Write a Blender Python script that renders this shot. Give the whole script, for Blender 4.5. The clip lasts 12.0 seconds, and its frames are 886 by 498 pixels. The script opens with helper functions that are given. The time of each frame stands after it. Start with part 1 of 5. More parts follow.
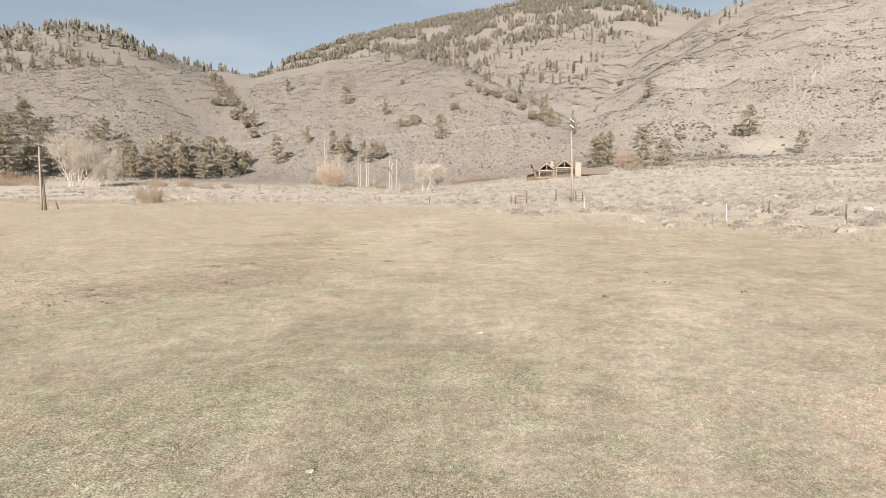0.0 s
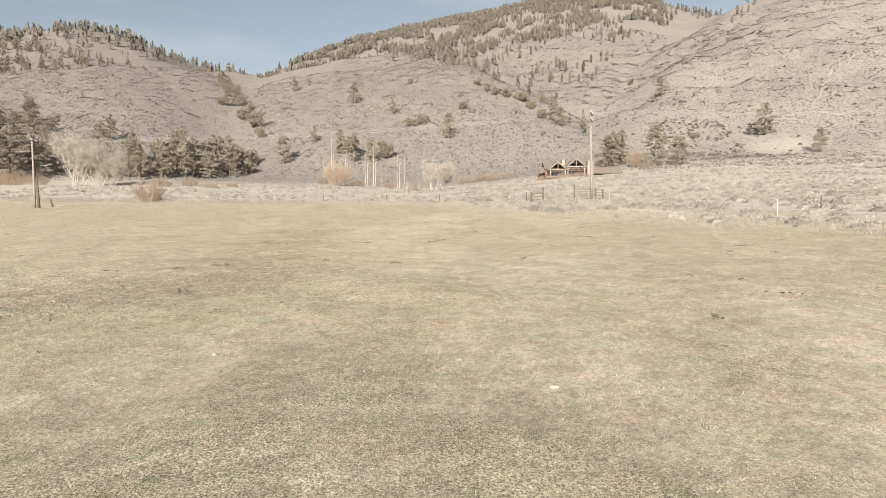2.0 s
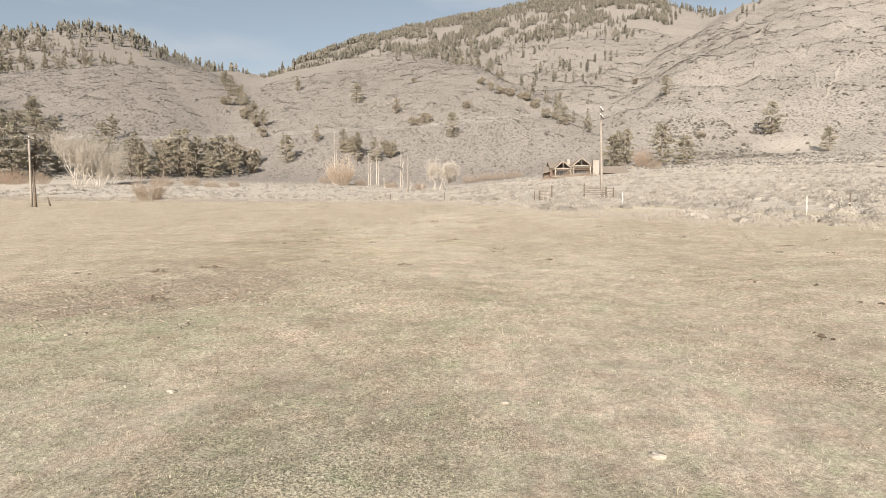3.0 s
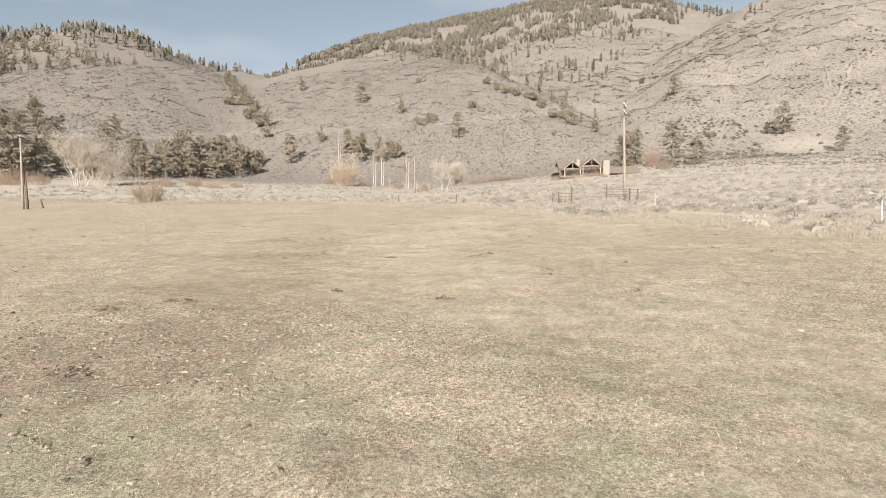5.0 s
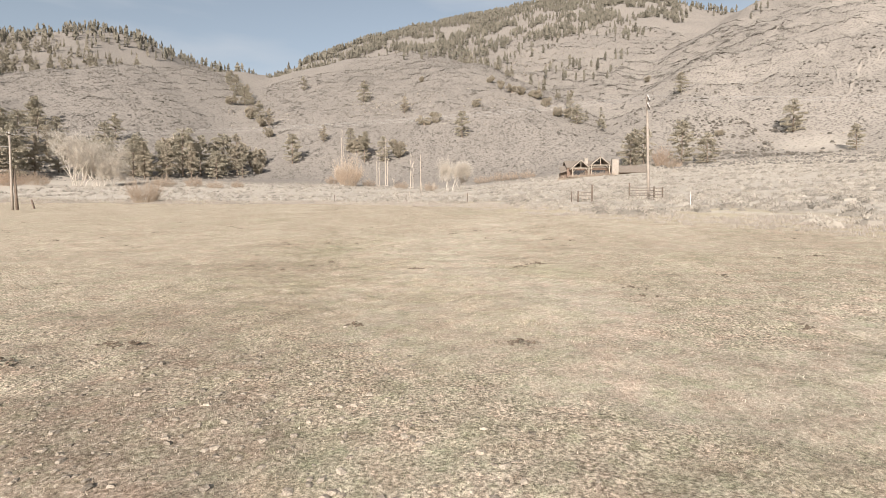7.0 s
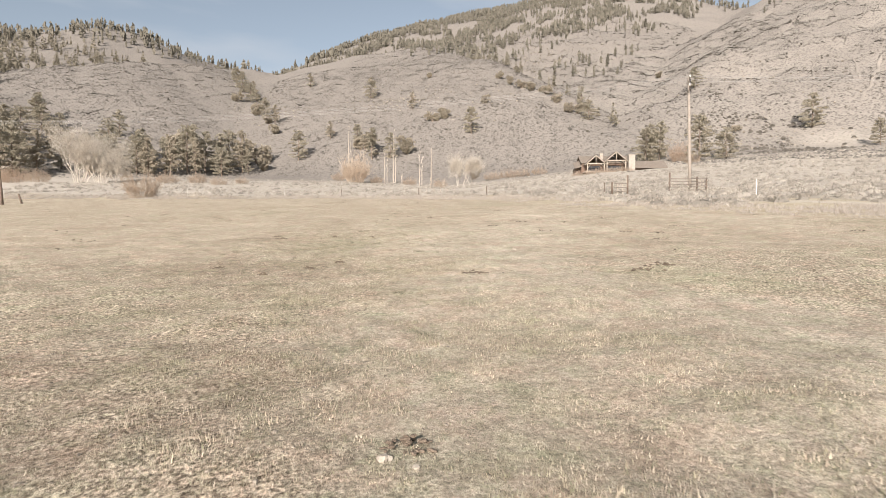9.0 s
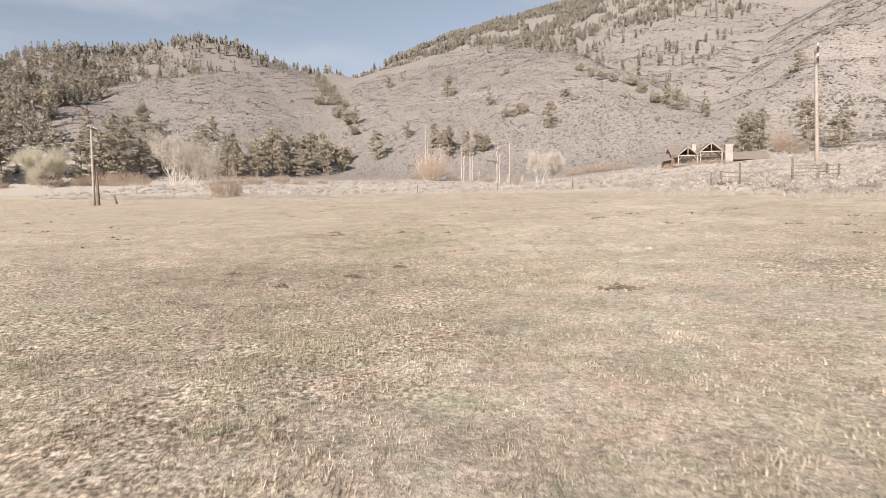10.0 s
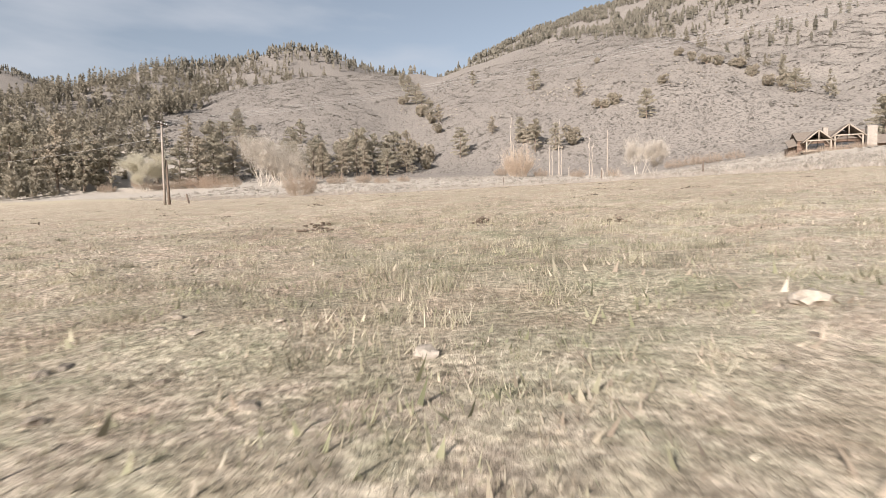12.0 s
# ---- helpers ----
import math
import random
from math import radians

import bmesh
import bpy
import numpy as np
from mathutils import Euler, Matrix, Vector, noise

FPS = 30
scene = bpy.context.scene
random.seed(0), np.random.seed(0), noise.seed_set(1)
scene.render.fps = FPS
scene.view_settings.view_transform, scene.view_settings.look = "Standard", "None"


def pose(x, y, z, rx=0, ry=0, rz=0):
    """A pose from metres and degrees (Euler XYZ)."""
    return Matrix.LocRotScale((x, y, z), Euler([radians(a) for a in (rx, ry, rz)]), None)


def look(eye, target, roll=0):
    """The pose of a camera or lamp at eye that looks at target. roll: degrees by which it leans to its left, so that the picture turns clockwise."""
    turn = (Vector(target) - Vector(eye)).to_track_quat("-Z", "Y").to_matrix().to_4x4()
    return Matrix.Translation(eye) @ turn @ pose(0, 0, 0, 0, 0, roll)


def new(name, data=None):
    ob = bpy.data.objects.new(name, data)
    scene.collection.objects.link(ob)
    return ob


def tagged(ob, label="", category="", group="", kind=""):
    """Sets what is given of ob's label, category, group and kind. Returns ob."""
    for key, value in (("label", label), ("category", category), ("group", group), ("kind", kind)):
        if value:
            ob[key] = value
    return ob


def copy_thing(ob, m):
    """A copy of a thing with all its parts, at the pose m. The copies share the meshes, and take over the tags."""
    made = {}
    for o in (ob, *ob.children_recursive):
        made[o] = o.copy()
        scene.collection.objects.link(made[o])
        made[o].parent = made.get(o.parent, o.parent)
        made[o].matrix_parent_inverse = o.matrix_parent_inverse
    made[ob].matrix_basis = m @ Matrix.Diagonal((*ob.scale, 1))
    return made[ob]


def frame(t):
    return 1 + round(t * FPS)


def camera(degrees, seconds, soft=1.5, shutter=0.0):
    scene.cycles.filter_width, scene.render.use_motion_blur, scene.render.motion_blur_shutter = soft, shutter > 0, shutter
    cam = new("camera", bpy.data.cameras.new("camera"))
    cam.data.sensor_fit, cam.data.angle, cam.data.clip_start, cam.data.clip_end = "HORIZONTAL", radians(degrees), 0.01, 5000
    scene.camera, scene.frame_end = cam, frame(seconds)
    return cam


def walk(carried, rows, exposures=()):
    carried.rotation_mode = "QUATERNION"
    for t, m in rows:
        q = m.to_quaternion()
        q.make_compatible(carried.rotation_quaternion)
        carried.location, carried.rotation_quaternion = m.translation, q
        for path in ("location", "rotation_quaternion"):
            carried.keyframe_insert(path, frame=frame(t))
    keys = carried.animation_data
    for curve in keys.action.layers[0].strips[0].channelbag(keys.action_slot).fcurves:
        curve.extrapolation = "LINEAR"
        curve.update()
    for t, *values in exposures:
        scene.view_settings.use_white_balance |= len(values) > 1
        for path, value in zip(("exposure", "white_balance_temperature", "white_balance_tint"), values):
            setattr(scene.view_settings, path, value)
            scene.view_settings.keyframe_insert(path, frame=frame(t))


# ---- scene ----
# ---------------- the camera and its flight
cam = camera(78.6, 12.0, soft=0.6, shutter=0.1)
PATH = [
    (0, (0.00, 0.00, 3.309), (0.020, 9.994, 2.968), 0.06),
    (0.5, (-0.08, 1.26, 3.230), (-0.106, 11.252, 2.886), 0.09),
    (1, (-0.17, 2.52, 3.161), (-0.229, 12.519, 2.825), 0.09),
    (1.5, (-0.30, 3.67, 3.107), (-0.385, 13.663, 2.777), 0.10),
    (2, (-0.45, 4.69, 3.055), (-0.566, 14.684, 2.730), 0.15),
    (2.5, (-0.64, 5.75, 3.027), (-0.785, 15.746, 2.701), 0.14),
    (3, (-0.85, 6.81, 2.993), (-1.017, 16.807, 2.670), 0.20),
    (5, (-2.05, 11.18, 3.459), (-2.284, 21.171, 3.145), 0.21),
    (5.5, (-2.34, 12.27, 3.570), (-2.591, 22.264, 3.259), 0.23),
    (6, (-2.64, 13.30, 3.589), (-2.905, 23.289, 3.283), 0.21),
    (6.5, (-2.93, 14.31, 3.609), (-3.206, 24.300, 3.309), 0.20),
    (7, (-3.23, 15.32, 3.583), (-3.508, 25.307, 3.276), 0.14),
    (8.8, (-4.57, 20.68, 3.305), (-4.868, 30.670, 2.985), 0.24),
    (9, (-4.69, 21.40, 3.274), (-5.086, 31.384, 2.942), 0.15),
    (9.5, (-5.00, 23.35, 3.186), (-5.935, 33.303, 2.839), 0.01),
    (10, (-5.35, 25.45, 3.137), (-7.146, 35.276, 2.779), -0.13),
    (10.5, (-5.77, 27.71, 3.088), (-8.359, 37.357, 2.722), -0.33),
    (11, (-6.41, 30.31, 3.045), (-9.415, 39.837, 2.672), -0.45),
    (11.5, (-7.22, 32.94, 3.019), (-10.379, 42.424, 2.653), -0.54),
    (12, (-7.86, 35.22, 2.980), (-11.160, 44.650, 2.620), -0.49),
]
walk(cam, [(t, look(eye, target, roll)) for t, eye, target, roll in PATH], [(0, 1.12, 6500, 10.5), (3, 1.12, 6500, 10.5), (6, 1.12, 6450, 11.5), (8.8, 1.12, 6400, 12.5), (9.5, 1.13, 6370, 13.2), (10, 1.14, 6340, 16.0), (10.5, 1.14, 6340, 16.0), (11, 1.14, 6340, 13.6), (12, 1.15, 6340, 14.2)])

# ---------------- sky, sun
SUN_TO = Vector((-math.sin(radians(11.2)) * math.cos(radians(22.5)), -math.cos(radians(11.2)) * math.cos(radians(22.5)), math.sin(radians(22.5))))
world = bpy.data.worlds.new("sky")
scene.world = world
world.use_nodes = True
wn = world.node_tree.nodes
sky = wn.new("ShaderNodeTexSky")
sky.sky_type = "NISHITA"
sky.sun_disc = False
sky.sun_elevation = radians(22.5)
sky.sun_rotation = math.atan2(SUN_TO.x, SUN_TO.y)
sky.air_density, sky.dust_density, sky.ozone_density = 1.0, 1.5, 1.0
wn["Background"].inputs["Strength"].default_value = 0.07
wl = world.node_tree.links
pale = wn.new("ShaderNodeHueSaturation")
pale.inputs["Saturation"].default_value, pale.inputs["Hue"].default_value = 0.56, 0.487
pale.inputs["Value"].default_value = 0.86
wl.new(sky.outputs["Color"], pale.inputs["Color"])
# thin high cloud
where, stretch, wisps, veil, blend = (wn.new("ShaderNode" + k) for k in ("TexCoord", "Mapping", "TexNoise", "ValToRGB", "Mix"))
stretch.inputs["Scale"].default_value = (1.2, 1.2, 5.0)
wisps.inputs["Scale"].default_value, wisps.inputs["Detail"].default_value = 2.6, 7.0
veil.color_ramp.elements[0].position, veil.color_ramp.elements[1].position = 0.44, 0.72
veil.color_ramp.elements[1].color = (0.55, 0.55, 0.55, 1)
blend.data_type = "RGBA"
blend.inputs["B"].default_value = (4.2, 4.4, 4.6, 1)
wl.new(where.outputs["Generated"], stretch.inputs["Vector"])
wl.new(stretch.outputs["Vector"], wisps.inputs["Vector"])
wl.new(wisps.outputs["Fac"], veil.inputs["Fac"])
wl.new(veil.outputs["Color"], blend.inputs["Factor"])
wl.new(pale.outputs["Color"], blend.inputs["A"])
wl.new(blend.outputs["Result"], wn["Background"].inputs["Color"])
sun = new("sun", bpy.data.lights.new("sun", "SUN"))
sun.data.energy, sun.data.angle, sun.data.color = 4.0, radians(0.5), (1.0, 0.93, 0.86)
sun.matrix_world = look(SUN_TO * 100, (0, 0, 0))

# ---------------- the lie of the land
def lattice(x, y, xs, ys, table):
    """Heights between the knots of a coarse table, eased so that no crease shows."""
    xs, ys, table = np.array(xs, float), np.array(ys, float), np.array(table, float)
    i = np.clip(np.searchsorted(xs, x) - 1, 0, len(xs) - 2)
    j = np.clip(np.searchsorted(ys, y) - 1, 0, len(ys) - 2)
    u = np.clip((x - xs[i]) / (xs[i + 1] - xs[i]), 0, 1)
    v = np.clip((y - ys[j]) / (ys[j + 1] - ys[j]), 0, 1)
    low = table[j, i] * (1 - u) + table[j, i + 1] * u
    high = table[j + 1, i] * (1 - u) + table[j + 1, i + 1] * u
    return low * (1 - v) + high * v


def ripple(x, y, size, seed=0.0):
    """Cheap smooth noise, about -1 to 1, with features of that size in metres."""
    u, v = x / size + seed * 1.7, y / size - seed * 2.3
    return (np.sin(1.9 * u + 1.3 * np.sin(1.1 * v + seed)) * np.sin(2.1 * v + 1.2 * np.sin(1.7 * u + 2 * seed))
            + 0.5 * np.sin(4.3 * u + 2.0 * v + 1.5 * np.sin(2.9 * v)) * np.sin(3.7 * v - 1.8 * u + seed)) / 1.3


def ridge(x, y, crest, slope, width):
    """The height of a hill whose crest runs along the given line and whose flanks fall off evenly."""
    best = np.full(x.shape, -1e9)
    for (ax, ay, az), (bx, by, bz) in zip(crest, crest[1:]):
        dx, dy = bx - ax, by - ay
        u = np.clip(((x - ax) * dx + (y - ay) * dy) / (dx * dx + dy * dy), 0, 1)
        away = np.hypot(x - ax - u * dx, y - ay - u * dy)
        best = np.maximum(best, az + u * (bz - az) - slope * (np.sqrt(away * away + width * width) - width))
    return best


RIDGES = (
    # front dome, its crest falling towards the meadow
    (((-248, 768, 210), (-256, 647, 187), (-276, 567, 168), (-300, 516, 155), (-323, 466, 136), (-334, 425, 118), (-311, 357, 92), (-300, 315, 71), (-285, 280, 48)), 0.51, 35),
    # wooded ridge behind the dome
    (((-340, 961, 275), (-406, 911, 274), (-432, 850, 269), (-453, 811, 272), (-476, 781, 281), (-503, 761, 282), (-558, 751, 274), (-588, 731, 266), (-570, 670, 242), (-590, 603, 221)), 0.55, 15),
    # wooded flank beside the meadow
    (((-590, 603, 218), (-470, 477, 158), (-451, 416, 137), (-437, 356, 112), (-440, 300, 92), (-460, 200, 74)), 0.50, 25),
    # the mountain
    (((-342, 1011, 283), (-250, 1042, 324), (-147, 1074, 376), (-70, 1095, 402), (20, 1115, 428), (137, 1136, 459), (231, 1136, 470), (325, 1136, 470), (388, 1115, 455), (436, 1064, 420), (464, 962, 378), (430, 800, 320)), 0.58, 30),
    # middle spur, running down to the house
    (((17, 911, 318), (-59, 688, 222), (-23, 587, 184), (4, 526, 158), (37, 454, 117), (62, 403, 87), (80, 352, 63), (84, 312, 46)), 0.60, 25),
    (((-230, 720, 192), (-160, 698, 208), (-108, 688, 215), (-59, 688, 222)), 0.53, 40),
    # gully side between the spur and the eastern hill
    (((231, 1050, 440), (190, 900, 310), (165, 780, 220), (140, 680, 160)), 0.5, 30),
    # eastern hill
    (((95, 300, 42), (145, 403, 95), (238, 525, 166), (393, 709, 293), (502, 731, 350), (700, 740, 400)), 0.58, 20),
    (((393, 709, 293), (430, 800, 320)), 0.64, 30),
    # far ridge up the valley
    (((-1750, 900, 470), (-1443, 927, 396), (-1375, 948, 360), (-1300, 990, 310), (-1150, 1050, 250)), 0.45, 30),
)
PLAIN = dict(
    xs=(-400, -140, -60, -10, 20, 50, 120, 400), ys=(-60, 40, 60, 80, 120, 210, 300, 420),
    table=((0, 0, 0, 0, 0, 0, 0, 0), (0, 0, 0, 0, 0.2, 0.5, 1, 2), (0, 0, 0, 0.1, 0.5, 0.8, 1.5, 3), (0, 0, 0, 0.2, 0.6, 1, 2, 4),
           (3, 1.2, 0.4, 0.2, 1, 2, 3.5, 7), (9, 5, 3, 0.8, 2.5, 5.5, 9, 16), (15, 10, 6, 3, 6, 10, 16, 26), (22, 16, 10, 8, 10, 16, 24, 36)))


def height(x, y):
    """The ground's height: a meadow on a gentle slope, a sagebrush apron and the hills round it."""
    x, y = np.asarray(x, float), np.asarray(y, float)
    reach = np.minimum(y, 900.0)
    z = 0.0175 * np.clip(x, -500, 500) + 0.0831 * reach
    z = z + np.interp(y, (-30, 8, 16, 24, 36, 48, 70, 95), (0.3, 0.24, 0.14, 0.0, -0.2, -0.2, -0.05, 0.0))
    z = z + lattice(x, y, **PLAIN)
    field = z
    hills = np.full(x.shape, -1e9)
    for crest, slope, width in RIDGES:
        h = ridge(x, y, crest, slope, width)
        k = 5.0
        hills = np.where(np.abs(hills - h) < k, np.maximum(hills, h) + (k - np.abs(hills - h)) ** 2 / (4 * k), np.maximum(hills, h))
    wild = np.clip((x - 0.06 * y + 40) / 90, 0.0, 1.0)
    rough = (1.2 + 3.0 * wild) * ripple(x, y, 60, 1) - 3.2 * wild * (np.abs(ripple(x, y, 38, 2)) - 0.4) + (0.5 + 0.5 * wild) * ripple(x, y, 14, 3)
    hills = hills + rough * np.clip((hills - field) / 40, 0, 1)
    k = 10.0
    z = np.where(np.abs(field - hills) < k, np.maximum(field, hills) + (k - np.abs(field - hills)) ** 2 / (4 * k), np.maximum(field, hills))
    away = np.clip((y - 90) / 60, 0, 1)
    return z + (0.05 * ripple(x, y, 3.5, 4) + 0.025 * ripple(x, y, 1.2, 5) + 0.020 * ripple(x, y, 0.6, 8) + 0.012 * ripple(x, y, 0.33, 9) * np.clip((y - 14) / 10, 0, 1)) * (1 - away) + away * (0.5 * ripple(x, y, 22, 6) + 0.25 * ripple(x, y, 9, 7))


# ---------------- materials
def material(name, low, high, size=1.0, rough=0.9, fine=0.3, bump=0.3, third=None, spots=None, island=False):
    """Two colours mixed by noise at two sizes (metres), with fine relief; a third colour in worn patches."""
    m = bpy.data.materials.new(name)
    m.use_nodes = True
    n, l = m.node_tree.nodes, m.node_tree.links
    shade = n["Principled BSDF"]
    shade.inputs["Roughness"].default_value = rough
    shade.inputs["Specular IOR Level"].default_value = 0.2
    place = n.new("ShaderNodeNewGeometry") if not island else n.new("ShaderNodeTexCoord")
    where = place.outputs["Position"] if not island else place.outputs["Object"]
    big, small = n.new("ShaderNodeTexNoise"), n.new("ShaderNodeTexNoise")
    for node, s, d in ((big, size, 4), (small, size * 0.12, 3)):
        node.inputs["Scale"].default_value = 1.0 / s
        node.inputs["Detail"].default_value = d
        node.inputs["Roughness"].default_value = 0.65
        l.new(where, node.inputs["Vector"])
    blend = n.new("ShaderNodeMix")
    blend.data_type = "FLOAT"
    blend.inputs["Factor"].default_value = 0.45 + 0.4 * fine
    l.new(big.outputs["Fac"], blend.inputs["A"])
    l.new(small.outputs["Fac"], blend.inputs["B"])
    ramp = n.new("ShaderNodeValToRGB")
    ramp.color_ramp.elements[0].position, ramp.color_ramp.elements[1].position = 0.36, 0.64
    ramp.color_ramp.elements[0].color, ramp.color_ramp.elements[1].color = (*low, 1), (*high, 1)
    l.new(blend.outputs["Result"], ramp.inputs["Fac"])
    colour = ramp.outputs["Color"]
    if third:
        patch, cut, mix = n.new("ShaderNodeTexNoise"), n.new("ShaderNodeValToRGB"), n.new("ShaderNodeMix")
        patch.inputs["Scale"].default_value, patch.inputs["Detail"].default_value = 0.22 / size, 5
        l.new(where, patch.inputs["Vector"])
        cut.color_ramp.elements[0].position, cut.color_ramp.elements[1].position = 0.5, 0.62
        l.new(patch.outputs["Fac"], cut.inputs["Fac"])
        mix.data_type = "RGBA"
        mix.inputs["B"].default_value = (*third, 1)
        l.new(cut.outputs["Color"], mix.inputs["Factor"])
        l.new(colour, mix.inputs["A"])
        colour = mix.outputs["Result"]
    if island:
        own, hue = n.new("ShaderNodeNewGeometry"), n.new("ShaderNodeHueSaturation")
        span = n.new("ShaderNodeMapRange")
        span.inputs["To Min"].default_value, span.inputs["To Max"].default_value = 0.65, 1.35
        l.new(own.outputs["Random Per Island"], span.inputs["Value"])
        l.new(span.outputs["Result"], hue.inputs["Value"])
        l.new(colour, hue.inputs["Color"])
        colour = hue.outputs["Color"]
    l.new(colour, shade.inputs["Base Color"])
    if bump:
        relief = n.new("ShaderNodeBump")
        relief.inputs["Strength"].default_value, relief.inputs["Distance"].default_value = bump, size * 0.1
        l.new(small.outputs["Fac"], relief.inputs["Height"])
        l.new(relief.outputs["Normal"], shade.inputs["Normal"])
    return m


def island_mix(name, colours, rough=0.9, through_light=0.45, patches=None, toned=False):
    """Every leaf or blade takes one of these colours by chance; toned: each clump is paler or darker as a whole."""
    m = bpy.data.materials.new(name)
    m.use_nodes = True
    n, l = m.node_tree.nodes, m.node_tree.links
    shade = n["Principled BSDF"]
    shade.inputs["Roughness"].default_value = rough
    shade.inputs["Specular IOR Level"].default_value = 0.15
    own, ramp = n.new("ShaderNodeNewGeometry"), n.new("ShaderNodeValToRGB")
    e = ramp.color_ramp.elements
    while len(e) < len(colours):
        e.new(0.5)
    for i, c in enumerate(colours):
        e[i].position, e[i].color = i / (len(colours) - 1), (*c, 1)
    l.new(own.outputs["Random Per Island"], ramp.inputs["Fac"])
    colour = ramp.outputs["Color"]
    if patches:
        place, patch, cut, mix = (n.new("ShaderNode" + k) for k in ("NewGeometry", "TexNoise", "ValToRGB", "Mix"))
        patch.inputs["Scale"].default_value, patch.inputs["Detail"].default_value = 1.1, 4.0
        l.new(place.outputs["Position"], patch.inputs["Vector"])
        cut.color_ramp.elements[0].position, cut.color_ramp.elements[1].position = 0.52, 0.70
        cut.color_ramp.elements[1].color = (0.6, 0.6, 0.6, 1)
        l.new(patch.outputs["Fac"], cut.inputs["Fac"])
        mix.data_type = "RGBA"
        mix.inputs["B"].default_value = (*patches, 1)
        l.new(cut.outputs["Color"], mix.inputs["Factor"])
        l.new(colour, mix.inputs["A"])
        colour = mix.outputs["Result"]
    if toned:
        tone, hue = n.new("ShaderNodeAttribute"), n.new("ShaderNodeHueSaturation")
        tone.attribute_name, tone.attribute_type = "tone", "GEOMETRY"
        l.new(tone.outputs["Fac"], hue.inputs["Value"])
        l.new(colour, hue.inputs["Color"])
        colour = hue.outputs["Color"]
    l.new(colour, shade.inputs["Base Color"])
    if through_light:
        thin, both = n.new("ShaderNodeBsdfTranslucent"), n.new("ShaderNodeMixShader")
        both.inputs["Fac"].default_value = through_light
        l.new(colour, thin.inputs["Color"])
        l.new(shade.outputs["BSDF"], both.inputs[1])
        l.new(thin.outputs["BSDF"], both.inputs[2])
        l.new(both.outputs["Shader"], n["Material Output"].inputs["Surface"])
    return m


def ground_material():
    """Cropped winter pasture, dry grass, sandy soil and hill scrub, told apart by where they lie."""
    m = bpy.data.materials.new("pasture_and_hill_soil")
    m.use_nodes = True
    n, l = m.node_tree.nodes, m.node_tree.links
    shade = n["Principled BSDF"]
    shade.inputs["Roughness"].default_value = 0.95
    shade.inputs["Specular IOR Level"].default_value = 0.1
    place = n.new("ShaderNodeNewGeometry")
    cover = n.new("ShaderNodeAttribute")
    cover.attribute_name = "cover"
    cover.attribute_type = "GEOMETRY"
    parts = n.new("ShaderNodeSeparateColor")
    l.new(cover.outputs["Color"], parts.inputs["Color"])

    def noise_at(scale, detail=4, rough=0.6, stretch=None):
        t = n.new("ShaderNodeTexNoise")
        t.inputs["Scale"].default_value, t.inputs["Detail"].default_value, t.inputs["Roughness"].default_value = scale, detail, rough
        l.new(place.outputs["Position"], t.inputs["Vector"])
        return t.outputs["Fac"]

    def ramp(fac, stops):
        r = n.new("ShaderNodeValToRGB")
        e = r.color_ramp.elements
        while len(e) < len(stops):
            e.new(0.5)
        for i, (p, c) in enumerate(stops):
            e[i].position, e[i].color = p, (*c, 1)
        l.new(fac, r.inputs["Fac"])
        return r.outputs["Color"]

    def mix(fac, a, b, kind="MIX"):
        x = n.new("ShaderNodeMix")
        x.data_type, x.blend_type = "RGBA", kind
        if isinstance(fac, float):
            x.inputs["Factor"].default_value = fac
        else:
            l.new(fac, x.inputs["Factor"])
        l.new(a, x.inputs["A"])
        l.new(b, x.inputs["B"])
        return x.outputs["Result"]

    # pasture: straw and dull green at several sizes, dark stops painting in shade between tufts
    fine_turf = ramp(noise_at(42.0, 3, 0.8), [(0.37, (0.155, 0.13, 0.098)), (0.5, (0.375, 0.322, 0.244)), (0.62, (0.65, 0.567, 0.438))])
    fine_green = ramp(noise_at(44.0, 3, 0.8), [(0.38, (0.12, 0.113, 0.079)), (0.5, (0.315, 0.291, 0.212)), (0.60, (0.565, 0.516, 0.389))])
    turf = ramp(noise_at(26.0, 4, 0.8), [(0.38, (0.12, 0.098, 0.072)), (0.49, (0.36, 0.309, 0.231)), (0.60, (0.69, 0.609, 0.47))])
    green = ramp(noise_at(28.0, 4, 0.8), [(0.38, (0.11, 0.103, 0.065)), (0.49, (0.345, 0.322, 0.218)), (0.61, (0.64, 0.587, 0.432))])

    def spread_of(name):
        a = n.new("ShaderNodeAttribute")
        a.attribute_name, a.attribute_type = name, "GEOMETRY"
        return a.outputs["Fac"]

    def total(a, b_):
        x = n.new("ShaderNodeMath")
        x.operation = "ADD"
        l.new(a, x.inputs[0])
        l.new(b_, x.inputs[1])
        return x.outputs["Value"]

    turf, green = mix(spread_of("coarse"), fine_turf, turf), mix(spread_of("coarse"), fine_green, green)
    sward = mix(ramp(total(noise_at(0.16, 6, 0.65), spread_of("lush")), [(0.56, (0, 0, 0)), (0.78, (1, 1, 1))]), turf, green)
    worn = ramp(noise_at(40.0, 4, 0.7), [(0.30, (0.29, 0.25, 0.192)), (0.70, (0.60, 0.534, 0.42))])
    sward = mix(ramp(total(noise_at(0.23, 6, 0.65), spread_of("pale")), [(0.56, (0, 0, 0)), (0.72, (0.85, 0.85, 0.85))]), sward, worn)
    # broken soil; its darkest stop also puts the gaps' shade into the colour
    churned = ramp(noise_at(19.0, 6, 0.8), [(0.34, (0.078, 0.06, 0.043)), (0.5, (0.285, 0.235, 0.173)), (0.66, (0.62, 0.535, 0.425))])
